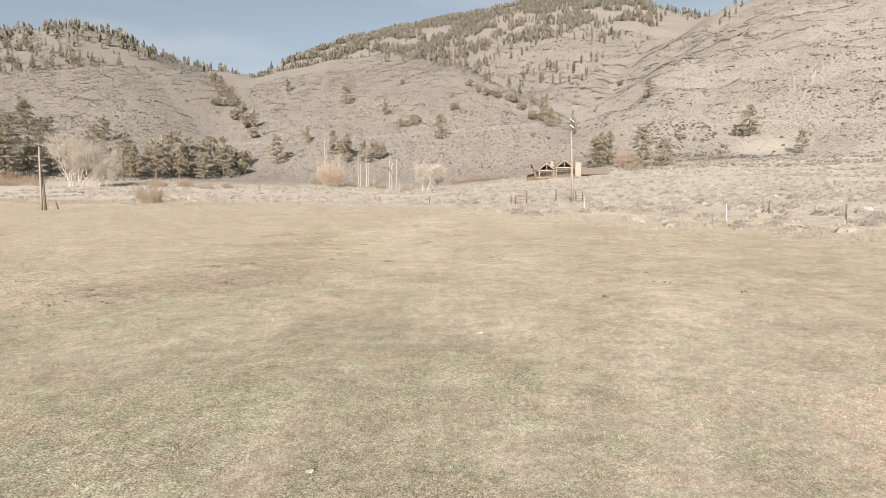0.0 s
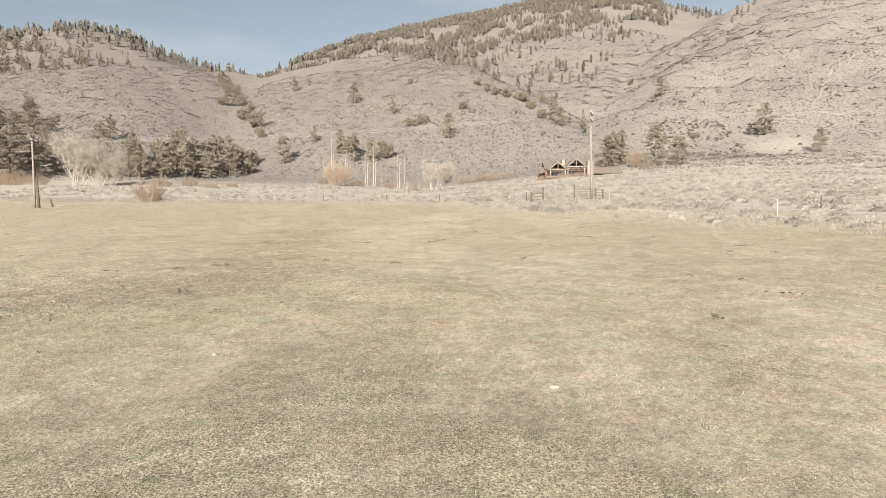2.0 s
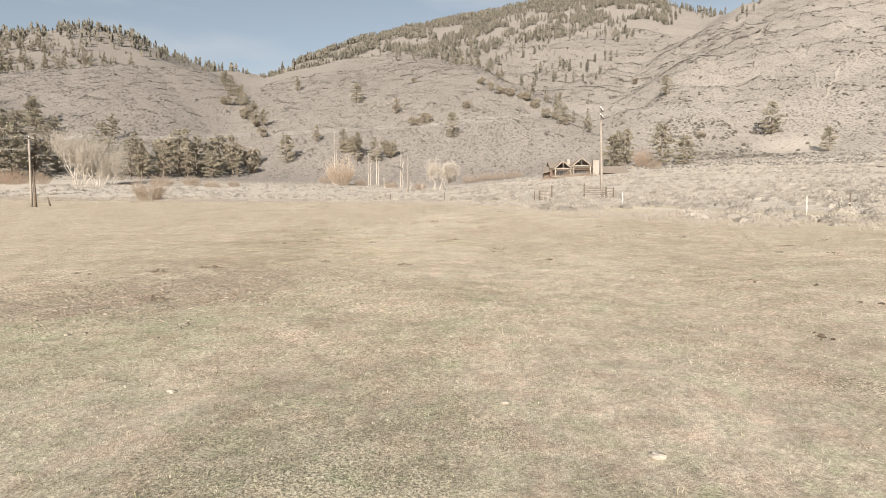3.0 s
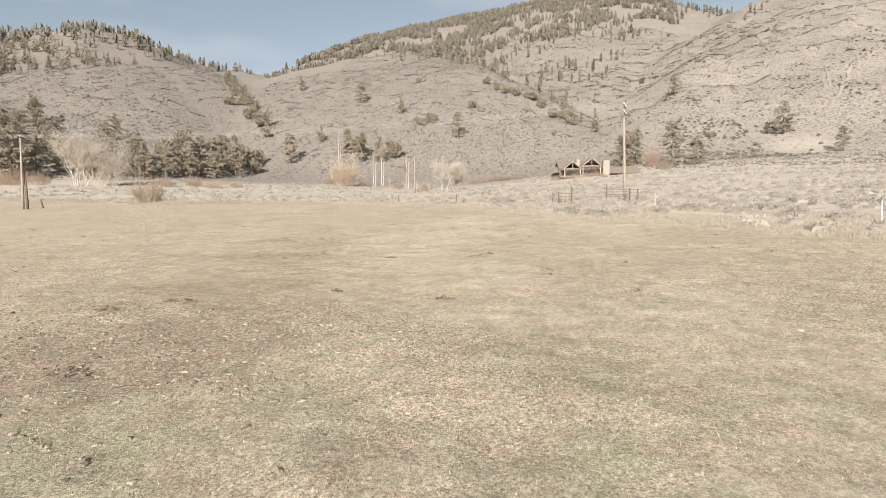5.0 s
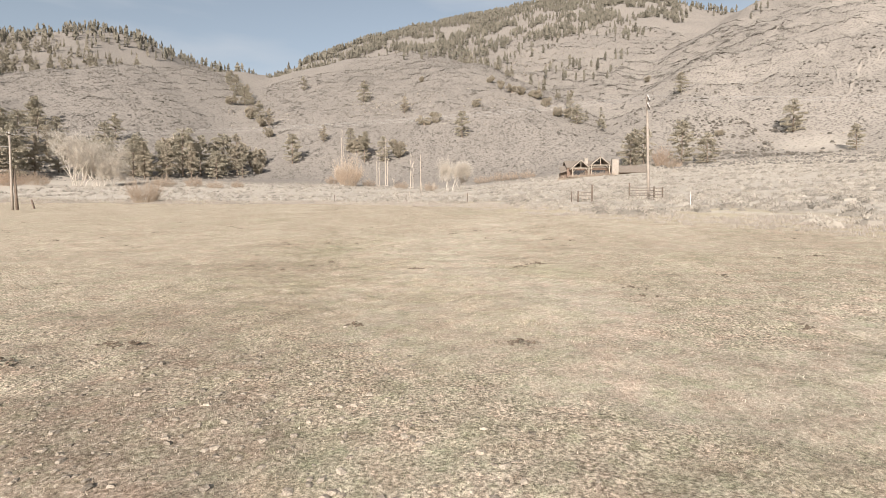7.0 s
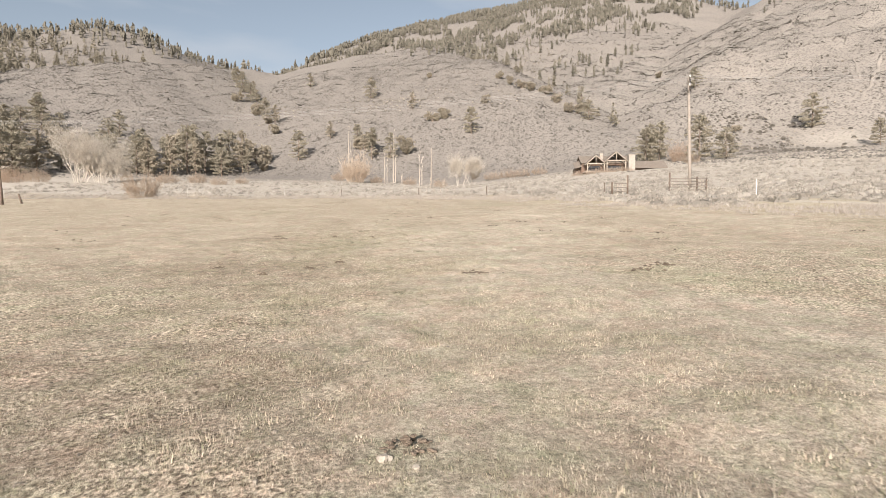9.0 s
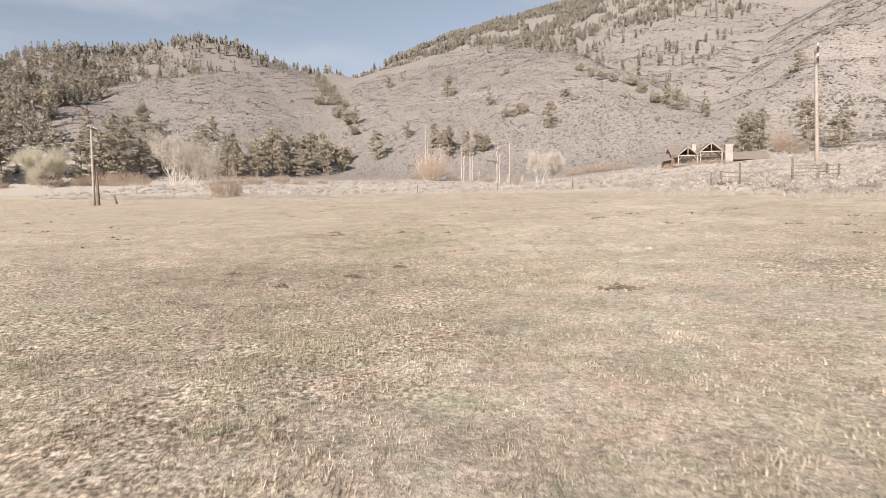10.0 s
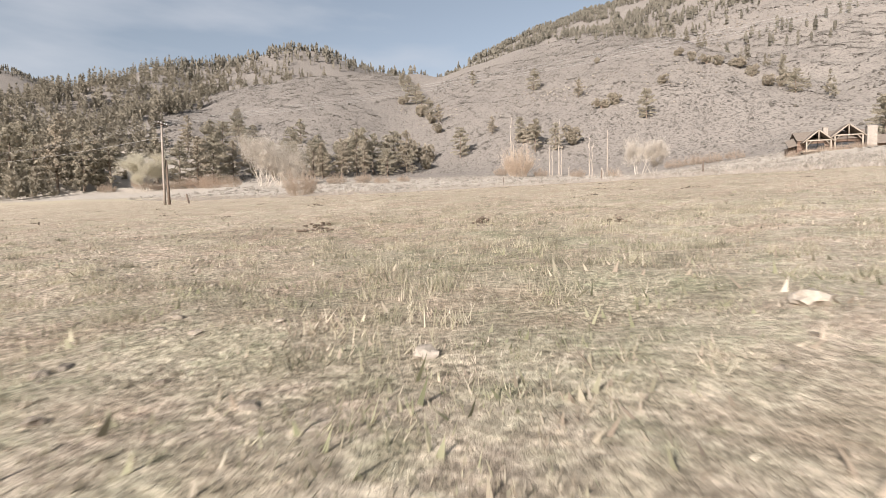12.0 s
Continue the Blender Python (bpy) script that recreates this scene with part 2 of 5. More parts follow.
    sward = mix(ramp(total(noise_at(0.8, 6, 0.7), spread_of("churn")), [(0.82, (0, 0, 0)), (1.0, (0.85, 0.85, 0.85))]), sward, churned)
    grain = ramp(noise_at(13.0, 4, 0.8), [(0.38, (0.785, 0.776, 0.78)), (0.5, (0.995, 0.985, 1.003)), (0.62, (1.205, 1.19, 1.215))])
    sward = mix(1.0, sward, grain, "MULTIPLY")
    for scale, low, high in ((2.6, 0.83, 1.12), (0.75, 0.88, 1.08), (0.2, 0.90, 1.06)):
        sward = mix(1.0, sward, ramp(noise_at(scale, 5, 0.7), [(0.34, (low, low * 0.99, low * 0.97)), (0.64, (high, high, high))]), "MULTIPLY")
    sward = mix(1.0, sward, ramp(noise_at(1.7, 5, 0.7), [(0.36, (0.95, 1.0, 0.945)), (0.5, (1.0, 1.0, 1.0)), (0.64, (1.05, 0.985, 0.98))]), "MULTIPLY")
    sward = mix(1.0, sward, ramp(noise_at(4.5, 4, 0.65), [(0.36, (0.91, 0.96, 0.90)), (0.46, (1.0, 1.0, 1.0)), (0.64, (1.06, 1.04, 1.03))]), "MULTIPLY")
    # dry rough grass beside the fence
    rough = ramp(noise_at(2.0, 6, 0.7), [(0.3, (0.30, 0.25, 0.17)), (0.7, (0.52, 0.46, 0.34))])
    # apron and hills: pale granite soil with grey scrub
    soil = ramp(noise_at(0.8, 8, 0.7), [(0.3, (0.247, 0.221, 0.187)), (0.7, (0.322, 0.29, 0.249))])
    bush = n.new("ShaderNodeTexVoronoi")
    bush.inputs["Scale"].default_value = 0.64
    bush.inputs["Randomness"].default_value = 1.0
    l.new(place.outputs["Position"], bush.inputs["Vector"])
    scrub = ramp(noise_at(1.3, 4, 0.7), [(0.3, (0.14, 0.126, 0.108)), (0.7, (0.19, 0.172, 0.149))])
    spots = ramp(total(bush.outputs["Distance"], ramp(noise_at(1.1, 4, 0.7), [(0.35, (0, 0, 0)), (0.65, (0.34, 0.34, 0.34))])), [(0.34, (1, 1, 1)), (0.66, (0, 0, 0))])
    dense = n.new("ShaderNodeAttribute")
    dense.attribute_name, dense.attribute_type = "scrubby", "GEOMETRY"
    soil = mix(dense.outputs["Fac"], soil, ramp(noise_at(0.9, 6, 0.7), [(0.3, (0.195, 0.174, 0.15)), (0.7, (0.245, 0.22, 0.19))]))
    slope_cover = mix(spots, soil, scrub)
    bare = ramp(noise_at(0.05, 7, 0.65), [(0.66, (0, 0, 0)), (0.76, (0.5, 0.5, 0.5))])
    sand = ramp(noise_at(1.0, 6, 0.7), [(0.3, (0.43, 0.382, 0.315)), (0.7, (0.56, 0.503, 0.42))])
    slope_cover = mix(bare, slope_cover, sand)
    colour = mix(parts.outputs["Red"], sward, rough)
    colour = mix(parts.outputs["Green"], colour, slope_cover)
    colour = mix(parts.outputs["Blue"], colour, sand)
    l.new(colour, shade.inputs["Base Color"])
    high, fine = n.new("ShaderNodeBump"), n.new("ShaderNodeBump")
    high.inputs["Strength"].default_value, high.inputs["Distance"].default_value = 0.8, 0.028
    l.new(noise_at(34.0, 5, 0.75), high.inputs["Height"])
    fine.inputs["Distance"].default_value = 0.2
    l.new(parts.outputs["Green"], fine.inputs["Strength"])
    l.new(spots, fine.inputs["Height"])
    # tufts and hoof marks stand up where the turf is coarse
    tufty = n.new("ShaderNodeBump")
    tufty.inputs["Distance"].default_value = 0.03
    l.new(spread_of("coarse"), tufty.inputs["Strength"])
    l.new(noise_at(10.0, 6, 0.72), tufty.inputs["Height"])
    l.new(high.outputs["Normal"], tufty.inputs["Normal"])
    l.new(tufty.outputs["Normal"], fine.inputs["Normal"])
    l.new(fine.outputs["Normal"], shade.inputs["Normal"])
    return m


GROUND = ground_material()
WOOD_POLE = material("weathered_pole_wood", (0.17, 0.145, 0.119), (0.29, 0.252, 0.21), 0.5, 0.85, island=True)
WOOD_DARK = material("dark_weathered_wood", (0.07, 0.052, 0.04), (0.19, 0.145, 0.11), 0.4, 0.9, island=True)
WOOD_PALE = material("bleached_dead_wood", (0.32, 0.27, 0.215), (0.52, 0.46, 0.39), 0.8, 0.9, island=True)
STAKE_WHITE = material("chalky_white_paint", (0.42, 0.39, 0.34), (0.62, 0.58, 0.52), 0.2, 0.7, island=True)
PORCELAIN = material("glazed_insulator", (0.55, 0.54, 0.52), (0.75, 0.74, 0.72), 0.1, 0.2, bump=0, island=True)
STEEL = material("grey_galvanised_steel", (0.22, 0.22, 0.22), (0.36, 0.36, 0.36), 0.3, 0.5, bump=0.1, island=True)
WIRE = material("dull_aluminium_wire", (0.30, 0.29, 0.275), (0.42, 0.41, 0.39), 0.5, 0.5, bump=0, island=True)
BARK_PINE = material("pine_bark", (0.14, 0.108, 0.082), (0.26, 0.207, 0.16), 0.6, 0.95, island=True)
NEEDLES = island_mix("pine_needles", ((0.316, 0.289, 0.220), (0.365, 0.330, 0.253), (0.414, 0.372, 0.289), (0.340, 0.309, 0.236)), through_light=0.4)
NEEDLES_BROWN = island_mix("dull_juniper_needles", ((0.322, 0.283, 0.216), (0.374, 0.329, 0.253), (0.425, 0.373, 0.290), (0.347, 0.305, 0.235)), through_light=0.4)
SAGE = island_mix("grey_sage_leaves", ((0.308, 0.278, 0.233), (0.388, 0.352, 0.299), (0.479, 0.438, 0.373), (0.353, 0.320, 0.269)), through_light=0.4, toned=True)
SCRUB = island_mix("hill_scrub_leaves", ((0.135, 0.121, 0.102), (0.18, 0.162, 0.138), (0.23, 0.208, 0.179), (0.155, 0.139, 0.118)), through_light=0.0, toned=True)
SHRUB_DARK = island_mix("dark_shrub_leaves", ((0.085, 0.075, 0.06), (0.11, 0.097, 0.08), (0.14, 0.124, 0.103)), through_light=0.0, toned=True)
GRASS = island_mix("dry_and_green_blades", ((0.20, 0.165, 0.12), (0.44, 0.375, 0.29), (0.25, 0.235, 0.16), (0.56, 0.487, 0.38), (0.31, 0.265, 0.20), (0.68, 0.605, 0.485), (0.40, 0.345, 0.265)), patches=(0.24, 0.24, 0.15), toned=True)
GREEN_GRASS = island_mix("dull_green_blades", ((0.21, 0.215, 0.125), (0.33, 0.322, 0.20), (0.45, 0.415, 0.295), (0.26, 0.262, 0.155), (0.38, 0.347, 0.248)), toned=True)
THATCH = island_mix("matted_dry_blades", ((0.225, 0.180, 0.136), (0.46, 0.384, 0.298), (0.275, 0.27, 0.172), (0.58, 0.503, 0.392), (0.36, 0.288, 0.222), (0.68, 0.60, 0.48), (0.39, 0.362, 0.25)), patches=(0.31, 0.31, 0.195), toned=True)
STRAW = island_mix("loose_straw", ((0.34, 0.29, 0.215), (0.46, 0.40, 0.31), (0.55, 0.50, 0.40)))
TUSSOCK = island_mix("tussock_blades", ((0.24, 0.235, 0.145), (0.48, 0.424, 0.32), (0.30, 0.288, 0.185), (0.58, 0.52, 0.405), (0.38, 0.34, 0.252)), toned=True)
TALL_GRASS = island_mix("bleached_tall_grass", ((0.38, 0.335, 0.285), (0.50, 0.445, 0.385), (0.57, 0.51, 0.445), (0.43, 0.38, 0.325)))


# ---------------- helpers for meshes
def sheet(name, verts, faces, mat, smooth=False):
    """A mesh object from arrays: verts n x 3, faces m x 3 or m x 4."""
    me = bpy.data.meshes.new(name)
    verts, faces = np.asarray(verts, np.float32), np.asarray(faces, np.int32)
    k = faces.shape[1]
    me.vertices.add(len(verts))
    me.vertices.foreach_set("co", verts.ravel())
    me.loops.add(faces.size)
    me.loops.foreach_set("vertex_index", faces.ravel())
    me.polygons.add(len(faces))
    me.polygons.foreach_set("loop_start", np.arange(0, faces.size, k, dtype=np.int32))
    me.polygons.foreach_set("loop_total", np.full(len(faces), k, np.int32))
    me.polygons.foreach_set("use_smooth", np.full(len(faces), smooth))
    me.update(calc_edges=True)
    me.materials.append(mat)
    return new(name, me)


def empty(name, m=None):
    ob = new(name)
    ob.empty_display_size = 0.3
    if m is not None:
        ob.matrix_world = m
    return ob


def part(name, bm, mat, parent, label="", smooth=False):
    """Links a bmesh as one mesh object under a thing or a part."""
    me = bpy.data.meshes.new(name)
    bm.to_mesh(me)
    bm.free()
    me.materials.append(mat)
    if smooth:
        for p in me.polygons:
            p.use_smooth = True
    ob = new(name, me)
    ob.parent = parent
    if label:
        ob["label"] = label
    return ob


def array_part(name, verts, faces, mat, parent, label=""):
    ob = sheet(name, verts, faces, mat)
    ob.parent = parent
    if label:
        ob["label"] = label
    return ob


def add_box(bm, size, at, turn=None, bevel=0.0):
    made = bmesh.ops.create_cube(bm, size=1.0)["verts"]
    m = Matrix.Translation(at) @ (turn.to_4x4() if turn else Matrix()) @ Matrix.Diagonal((*size, 1))
    bmesh.ops.transform(bm, matrix=m, verts=made)
    if bevel:
        edges = list({e for v in made for e in v.link_edges})
        bmesh.ops.bevel(bm, geom=edges, offset=bevel, segments=1, affect="EDGES")
    return bm


def add_tube(bm, points, radii, sides=6, caps=True):
    """A tapered tube along a line of points."""
    points = [Vector(p) for p in points]
    rings = []
    for i, p in enumerate(points):
        way = (points[min(i + 1, len(points) - 1)] - points[max(i - 1, 0)]).normalized()
        side = way.orthogonal().normalized()
        other = way.cross(side)
        rings.append([bm.verts.new(p + float(radii[i]) * (math.cos(a) * side + math.sin(a) * other)) for a in (2 * math.pi * k / sides for k in range(sides))])
    for low, high in zip(rings, rings[1:]):
        turn = min(range(sides), key=lambda s: (low[0].co - high[s].co).length)
        for k in range(sides):
            bm.faces.new((low[k], low[(k + 1) % sides], high[(k + 1 + turn) % sides], high[(k + turn) % sides]))
    if caps:
        bm.faces.new(rings[0][::-1])
        bm.faces.new(rings[-1])
    return bm


def ground_z(x, y):
    return float(height(np.array([float(x)]), np.array([float(y)]))[0])


# ---------------- the ground: one sheet from the meadow to the mountain
EDGE = ((-400, 190), (-120, 134), (-70, 116), (-33, 104), (-18, 92), (-8, 81), (-3, 74), (0.5, 66), (4.6, 57), (8, 51.5), (10.7, 46.3), (15.9, 38), (20, 31), (31, 8), (44, -40))


def beyond(x, y):
    """Metres past the pasture's edge; negative inside it."""
    x, y = np.asarray(x, float), np.asarray(y, float)
    best, sign = np.full(x.shape, 1e9), np.ones(x.shape)
    for (ax, ay), (bx, by) in zip(EDGE, EDGE[1:]):
        dx, dy = bx - ax, by - ay
        u = np.clip(((x - ax) * dx + (y - ay) * dy) / (dx * dx + dy * dy), 0, 1)
        d = np.hypot(x - ax - u * dx, y - ay - u * dy)
        s = np.sign(dx * (y - ay) - dy * (x - ax))
        sign = np.where(d < best, s, sign)
        best = np.minimum(best, d)
    return best * sign


def spread(dense_from, dense_to, step, low, high, growth, coarsest):
    out = list(np.arange(dense_from, dense_to + step / 2, step))
    s, v = step, dense_to
    while v < high:
        s = min(s * growth, coarsest)
        v += s
        out.append(v)
    s, v = step, dense_from
    while v > low:
        s = min(s * growth, coarsest)
        v -= s
        out.insert(0, v)
    return np.array(out)


def churned_ground(x, y):
    """Where hooves have broken the turf."""
    return sum(w * np.exp(-((x - a) / r) ** 2 - ((y - c) / q) ** 2) for a, c, r, q, w in ((-10, 18, 5, 5, 0.42), (-8.5, 26, 4, 3, 0.40), (-14, 34, 6, 6, 0.3), (-11.5, 40.5, 2.5, 1.2, 0.42), (-6, 21, 3, 3, 0.25), (-9.6, 33.2, 2.4, 2.2, 0.36), (-7.8, 32, 1.8, 1.8, 0.28), (-7.0, 18.6, 2.2, 1.5, 0.20)))


def lush_ground(x, y):
    """Where the turf is greenest."""
    return -0.3 * churned_ground(x, y) + 0.24 * np.exp(-((x + 8.6) / 1.8) ** 2 - ((y - 38) / 2.4) ** 2) + 0.28 * np.exp(-((x + 7) / 16) ** 2 - ((y - 8) / 14) ** 2) - 0.10 * np.exp(-((x - 8) / 6) ** 2 - ((y - 14) / 10) ** 2)


def pale_ground(x, y):
    """Where the turf is worn short and bleached."""
    return sum(w * np.exp(-((x - a) / r) ** 2 - ((y - c) / q) ** 2) for a, c, r, q, w in ((-3.7, 30.5, 1.4, 3.5, 0.42), (-2.8, 26, 2.2, 4, 0.50), (5, 9, 4, 6, 0.20), (1.0, 13, 2, 4, 0.16), (2, 20, 2.5, 4, 0.20), (-4.0, 40, 3, 5, 0.45), (3, 52, 8, 10, 0.15)))


def paint_turf(ob, x, y):
    """How green, bleached, trodden and coarse the turf is at each vertex."""
    lush = lush_ground(x, y) + 0.03 * np.clip((y - 42) / 12, 0, 1) - 0.05 * np.exp(-((x + 8.6) / 3) ** 2 - ((y - 38) / 3) ** 2) + 0.06 * ripple(x, y, 0.8, 55) * np.exp(-((x + 8.5) / 4) ** 2 - ((y - 37) / 3) ** 2) + 0.10 * ripple(x, y, 0.45, 56) * np.exp(-((x + 8.5) / 4) ** 2 - ((y - 37) / 3) ** 2) + 0.12 * np.exp(-((x + 8.5) / 3) ** 2 - ((y - 33.5) / 2) ** 2) + 0.14 * np.exp(-((x + 8) / 2.5) ** 2 - ((y - 27.5) / 1.5) ** 2)
    coarse = np.clip((y - 11 - 0.25 * (x + 4)) / 11, 0.0, 1.0) * (1 - 0.75 * np.clip((y - 34.5) / 1.5, 0, 1))
    for name, value in (("lush", lush), ("churn", churned_ground(x, y)), ("pale", pale_ground(x, y)), ("coarse", coarse)):
        layer = ob.data.attributes.new(name, "FLOAT", "POINT")
        layer.data.foreach_set("value", np.asarray(value).ravel().astype(np.float32))


def build_ground():
    xs = spread(-13, 0, 0.15, -2200, 2200, 1.07, 9)
    ys = spread(16, 43, 0.15, -900, 1700, 1.06, 8.5)
    xs = np.concatenate([xs[xs < -900][::5], xs[(xs >= -900) & (xs <= 900)], xs[xs > 900][::5]])
    ys = np.concatenate([ys[ys < -120][::6], ys[(ys >= -120) & (ys <= 1250)], ys[ys > 1250][::5]])
    X, Y = np.meshgrid(xs, ys)
    Z = height(X, Y)
    n, m = len(ys), len(xs)
    i = np.arange(n * m).reshape(n, m)
    faces = np.stack([i[:-1, :-1], i[:-1, 1:], i[1:, 1:], i[1:, :-1]], -1).reshape(-1, 4)
    ob = sheet("ground", np.stack([X, Y, Z], -1).reshape(-1, 3), faces, GROUND, smooth=True)
    past = beyond(X, Y) + 1.2 * ripple(X, Y, 5, 8)
    dry = np.clip(past / 1.5 + 0.5, 0, 1)
    wild = np.clip((past - 9 - 3 * ripple(X, Y, 12, 9)) / 6, 0, 1)
    track = np.exp(-((past - 8.5) / 1.2) ** 2) * (X > 0) * 0.8
    pit = np.clip(1.6 - np.hypot((X - 177) / 14, (Y - 293) / 18), 0, 1)
    apron = 0.75 * wild * np.clip((280 - Y) / 50, 0, 1)
    cover = np.stack([dry, wild, np.maximum(np.maximum(track, 0.45 * pit), apron), np.ones_like(dry)], -1).reshape(-1, 4).astype(np.float32)
    layer = ob.data.color_attributes.new("cover", "FLOAT_COLOR", "POINT")
    layer.data.foreach_set("color", cover.ravel())
    east = np.clip((X - 0.12 * (Y - 300) - 20) / 130, 0, 1)
    scrubby = np.clip(0.92 - 0.72 * east + (0.10 + 0.18 * east) * ripple(X, Y, 40, 16), 0.05, 1)
    scrubby = np.where((X < -360) & (Y > 480), 1.35, scrubby)
    scrubby = np.maximum(np.where(Y < 240, scrubby * 0.5, scrubby), 0.8 * np.clip((Y - 540) / 140, 0, 1))
    layer = ob.data.attributes.new("scrubby", "FLOAT", "POINT")
    layer.data.foreach_set("value", scrubby.ravel().astype(np.float32))
    paint_turf(ob, X, Y)
    return tagged(ob, "sloping cropped winter pasture rising into dry scrub hills", "ground", kind="structure")


build_ground()


# ---------------- trees
rng = np.random.default_rng(7)


def tufts(centres, size, per, flat=0.6, r=None):
    """Little upturned sprays of needles or leaves: crossed slivers round each centre."""
    r = r or rng
    n = len(centres) * per
    c = np.repeat(np.asarray(centres, float), per, 0) + r.normal(0, size * 0.35, (n, 3))
    way = r.normal(0, 1, (n, 3))
    way[:, 2] = np.abs(way[:, 2]) * flat + 0.15
    way /= np.linalg.norm(way, axis=1)[:, None]
    side = np.cross(way, r.normal(0, 1, (n, 3)))
    side /= np.linalg.norm(side, axis=1)[:, None] + 1e-6
    long = size * r.uniform(0.6, 1.3, (n, 1))
    wide = size * r.uniform(0.25, 0.5, (n, 1))
    v = np.stack([c - side * wide - way * long * 0.4, c + side * wide - way * long * 0.3, c + way * long * 0.8], 1).reshape(-1, 3)
    return v, np.arange(n * 3).reshape(-1, 3)


def pine(name, seed, tall, crown_from, spread_, needles, label, lean=0.0):
    """An open western pine: tapered trunk, drooping limbs, needle sprays at the ends of the limbs."""
    r = np.random.default_rng(seed)
    tree = empty(name)
    bm = bmesh.new()
    line = [(lean * h * h + 0.012 * tall * math.sin(3 * h + seed), 0.012 * tall * math.cos(2.3 * h + seed) - 0.012 * tall * math.cos(seed), h * tall) for h in np.linspace(-0.02, 0.97, 8)]
    line[0] = (0, 0, -0.03 * tall)
    add_tube(bm, line, [0.020 * tall * (1 - 0.92 * k / 7) + 0.02 for k in range(8)], 7)
    limbs, ends = bm, []
    for h in np.arange(crown_from, 0.985, 0.035):
        u = (h - crown_from) / (1 - crown_from)
        reach = spread_ * tall * (0.55 + 1.2 * u if u < 0.25 else 0.85 * ((1 - u) / 0.75) ** 0.6 + 0.02)
        for k in range(r.integers(3, 6)):
            if r.random() < 0.22:
                continue
            a, long = r.uniform(0, 2 * math.pi), reach * r.uniform(0.5, 1.15)
            base = np.array([np.interp(h * tall, [p[2] for p in line], [p[i] for p in line]) for i in (0, 1)] + [h * tall])
            rise = r.uniform(-0.12, 0.30)
            tip = base + np.array([math.cos(a) * long, math.sin(a) * long, rise * long])
            add_tube(limbs, (base, (base + tip) / 2 + np.array([0, 0, 0.06 * long]), tip), (0.006 * tall * (1 - 0.7 * u), 0.004 * tall * (1 - 0.7 * u), 0.01), 3, caps=False)
            for s in np.linspace(0.35, 1.0, max(2, int(long / (0.055 * tall)) + 1)):
                ends.append(base + (tip - base) * s + np.array([0, 0, 0.05 * long * math.sin(math.pi * s)]))
    part("trunk", bm, BARK_PINE, tree, "rough brown bark")
    v, f = tufts(ends, 0.032 * tall, 12, 0.55, r)
    array_part("crown", v, f, needles, tree, "open grey-green needle crown with gaps")
    return tagged(tree, label, "tree")


def juniper(name, seed, tall, label):
    """A squat, many-stemmed tree with a lumpy crown of several masses."""
    r = np.random.default_rng(seed)
    tree = empty(name)
    bm, ends = bmesh.new(), []
    for k in range(5):
        a, out = r.uniform(0, 2 * math.pi), r.uniform(0.1, 0.4) * tall
        top = (math.cos(a) * out, math.sin(a) * out, tall * r.uniform(0.45, 0.9))
        add_tube(bm, ((0.1 * math.cos(a), 0.1 * math.sin(a), -0.05 * tall), (top[0] * 0.4, top[1] * 0.4, top[2] * 0.45), top), (0.02 * tall, 0.012 * tall, 0.01), 5)
        for q in range(34):
            d = r.normal(0, 1, 3)
            d *= r.uniform(0.3, 1) ** 0.5 / np.linalg.norm(d)
            ends.append(np.array(top) * (1, 1, 0.58) + d * np.array([0.26, 0.26, 0.30]) * tall)
    ends = [e for e in ends if e[2] > 0.06 * tall]
    part("trunk", bm, BARK_PINE, tree, "twisted grey-brown stems")
    v, f = tufts(ends, 0.062 * tall, 17, 0.8, r)
    array_part("crown", v, f, NEEDLES_BROWN, tree, "dense dull olive crown")
    return tagged(tree, label, "tree")


PINES = [pine("pine_tree", 11 + k, 10.0, (0.12, 0.06, 0.16, 0.09)[k], (0.33, 0.46, 0.30, 0.42)[k], (NEEDLES, NEEDLES, NEEDLES_BROWN, NEEDLES)[k],
              "grey-green pine with open crown on a dry hillside") for k in range(4)]
JUNIPERS = [juniper("juniper_tree", 31 + k, 10.0, "squat dull olive juniper among dry scrub") for k in range(2)]


def plant(models, spots, group, label):
    """Sets the models and their copies at (x, y, height in metres)."""
    for i, (x, y, tall) in enumerate(spots):
        ob = models[i % len(models)]
        k = tall / 10.0
        m = Matrix.Translation((x, y, ground_z(x, y) - 0.1)) @ Matrix.Rotation(i * 2.4, 4, "Z")
        t = copy_thing(ob, m)
        t.scale = (k * (1.0 + 0.15 * math.sin(i * 5.1)), k * (1.0 + 0.15 * math.cos(i * 3.3)), k)
        tagged(t, label, "tree", group)


plant(PINES, ((-237, 308, 17), (-190, 237, 23), (-189, 249, 19), (-187, 260, 16), (-194, 313, 15), (-153, 272, 14), (-141, 268, 17), (-139, 280, 25),
              (-134, 288, 21), (-129, 294, 20), (-119, 297, 22), (-98, 323, 18), (-205, 255, 20), (-215, 262, 22), (-200, 270, 18), (-222, 280, 18), (-180, 275, 15), (-210, 290, 16), (-232, 265, 20), (-228, 300, 15), (-147, 275, 17), (-157, 268, 19), (-133, 276, 18), (-124, 284, 15), (-114, 292, 13), (-166, 262, 18), (-171, 256, 17), (-128, 300, 22), (-142, 292, 23), (-185, 290, 18)), "pines at the foot of the dome", "grey-green pine at the foot of a scrub hill")
plant(PINES, ((-54, 309, 17), (-44, 309, 14), (-87, 352, 11), (-67, 335, 12), (-139, 491, 13), (-76, 433, 16), (-40, 384, 12), (-1, 340, 17), (89, 465, 13), (73, 368, 13)),
      "pines on the spur", "scattered pine on a dry scrub spur")
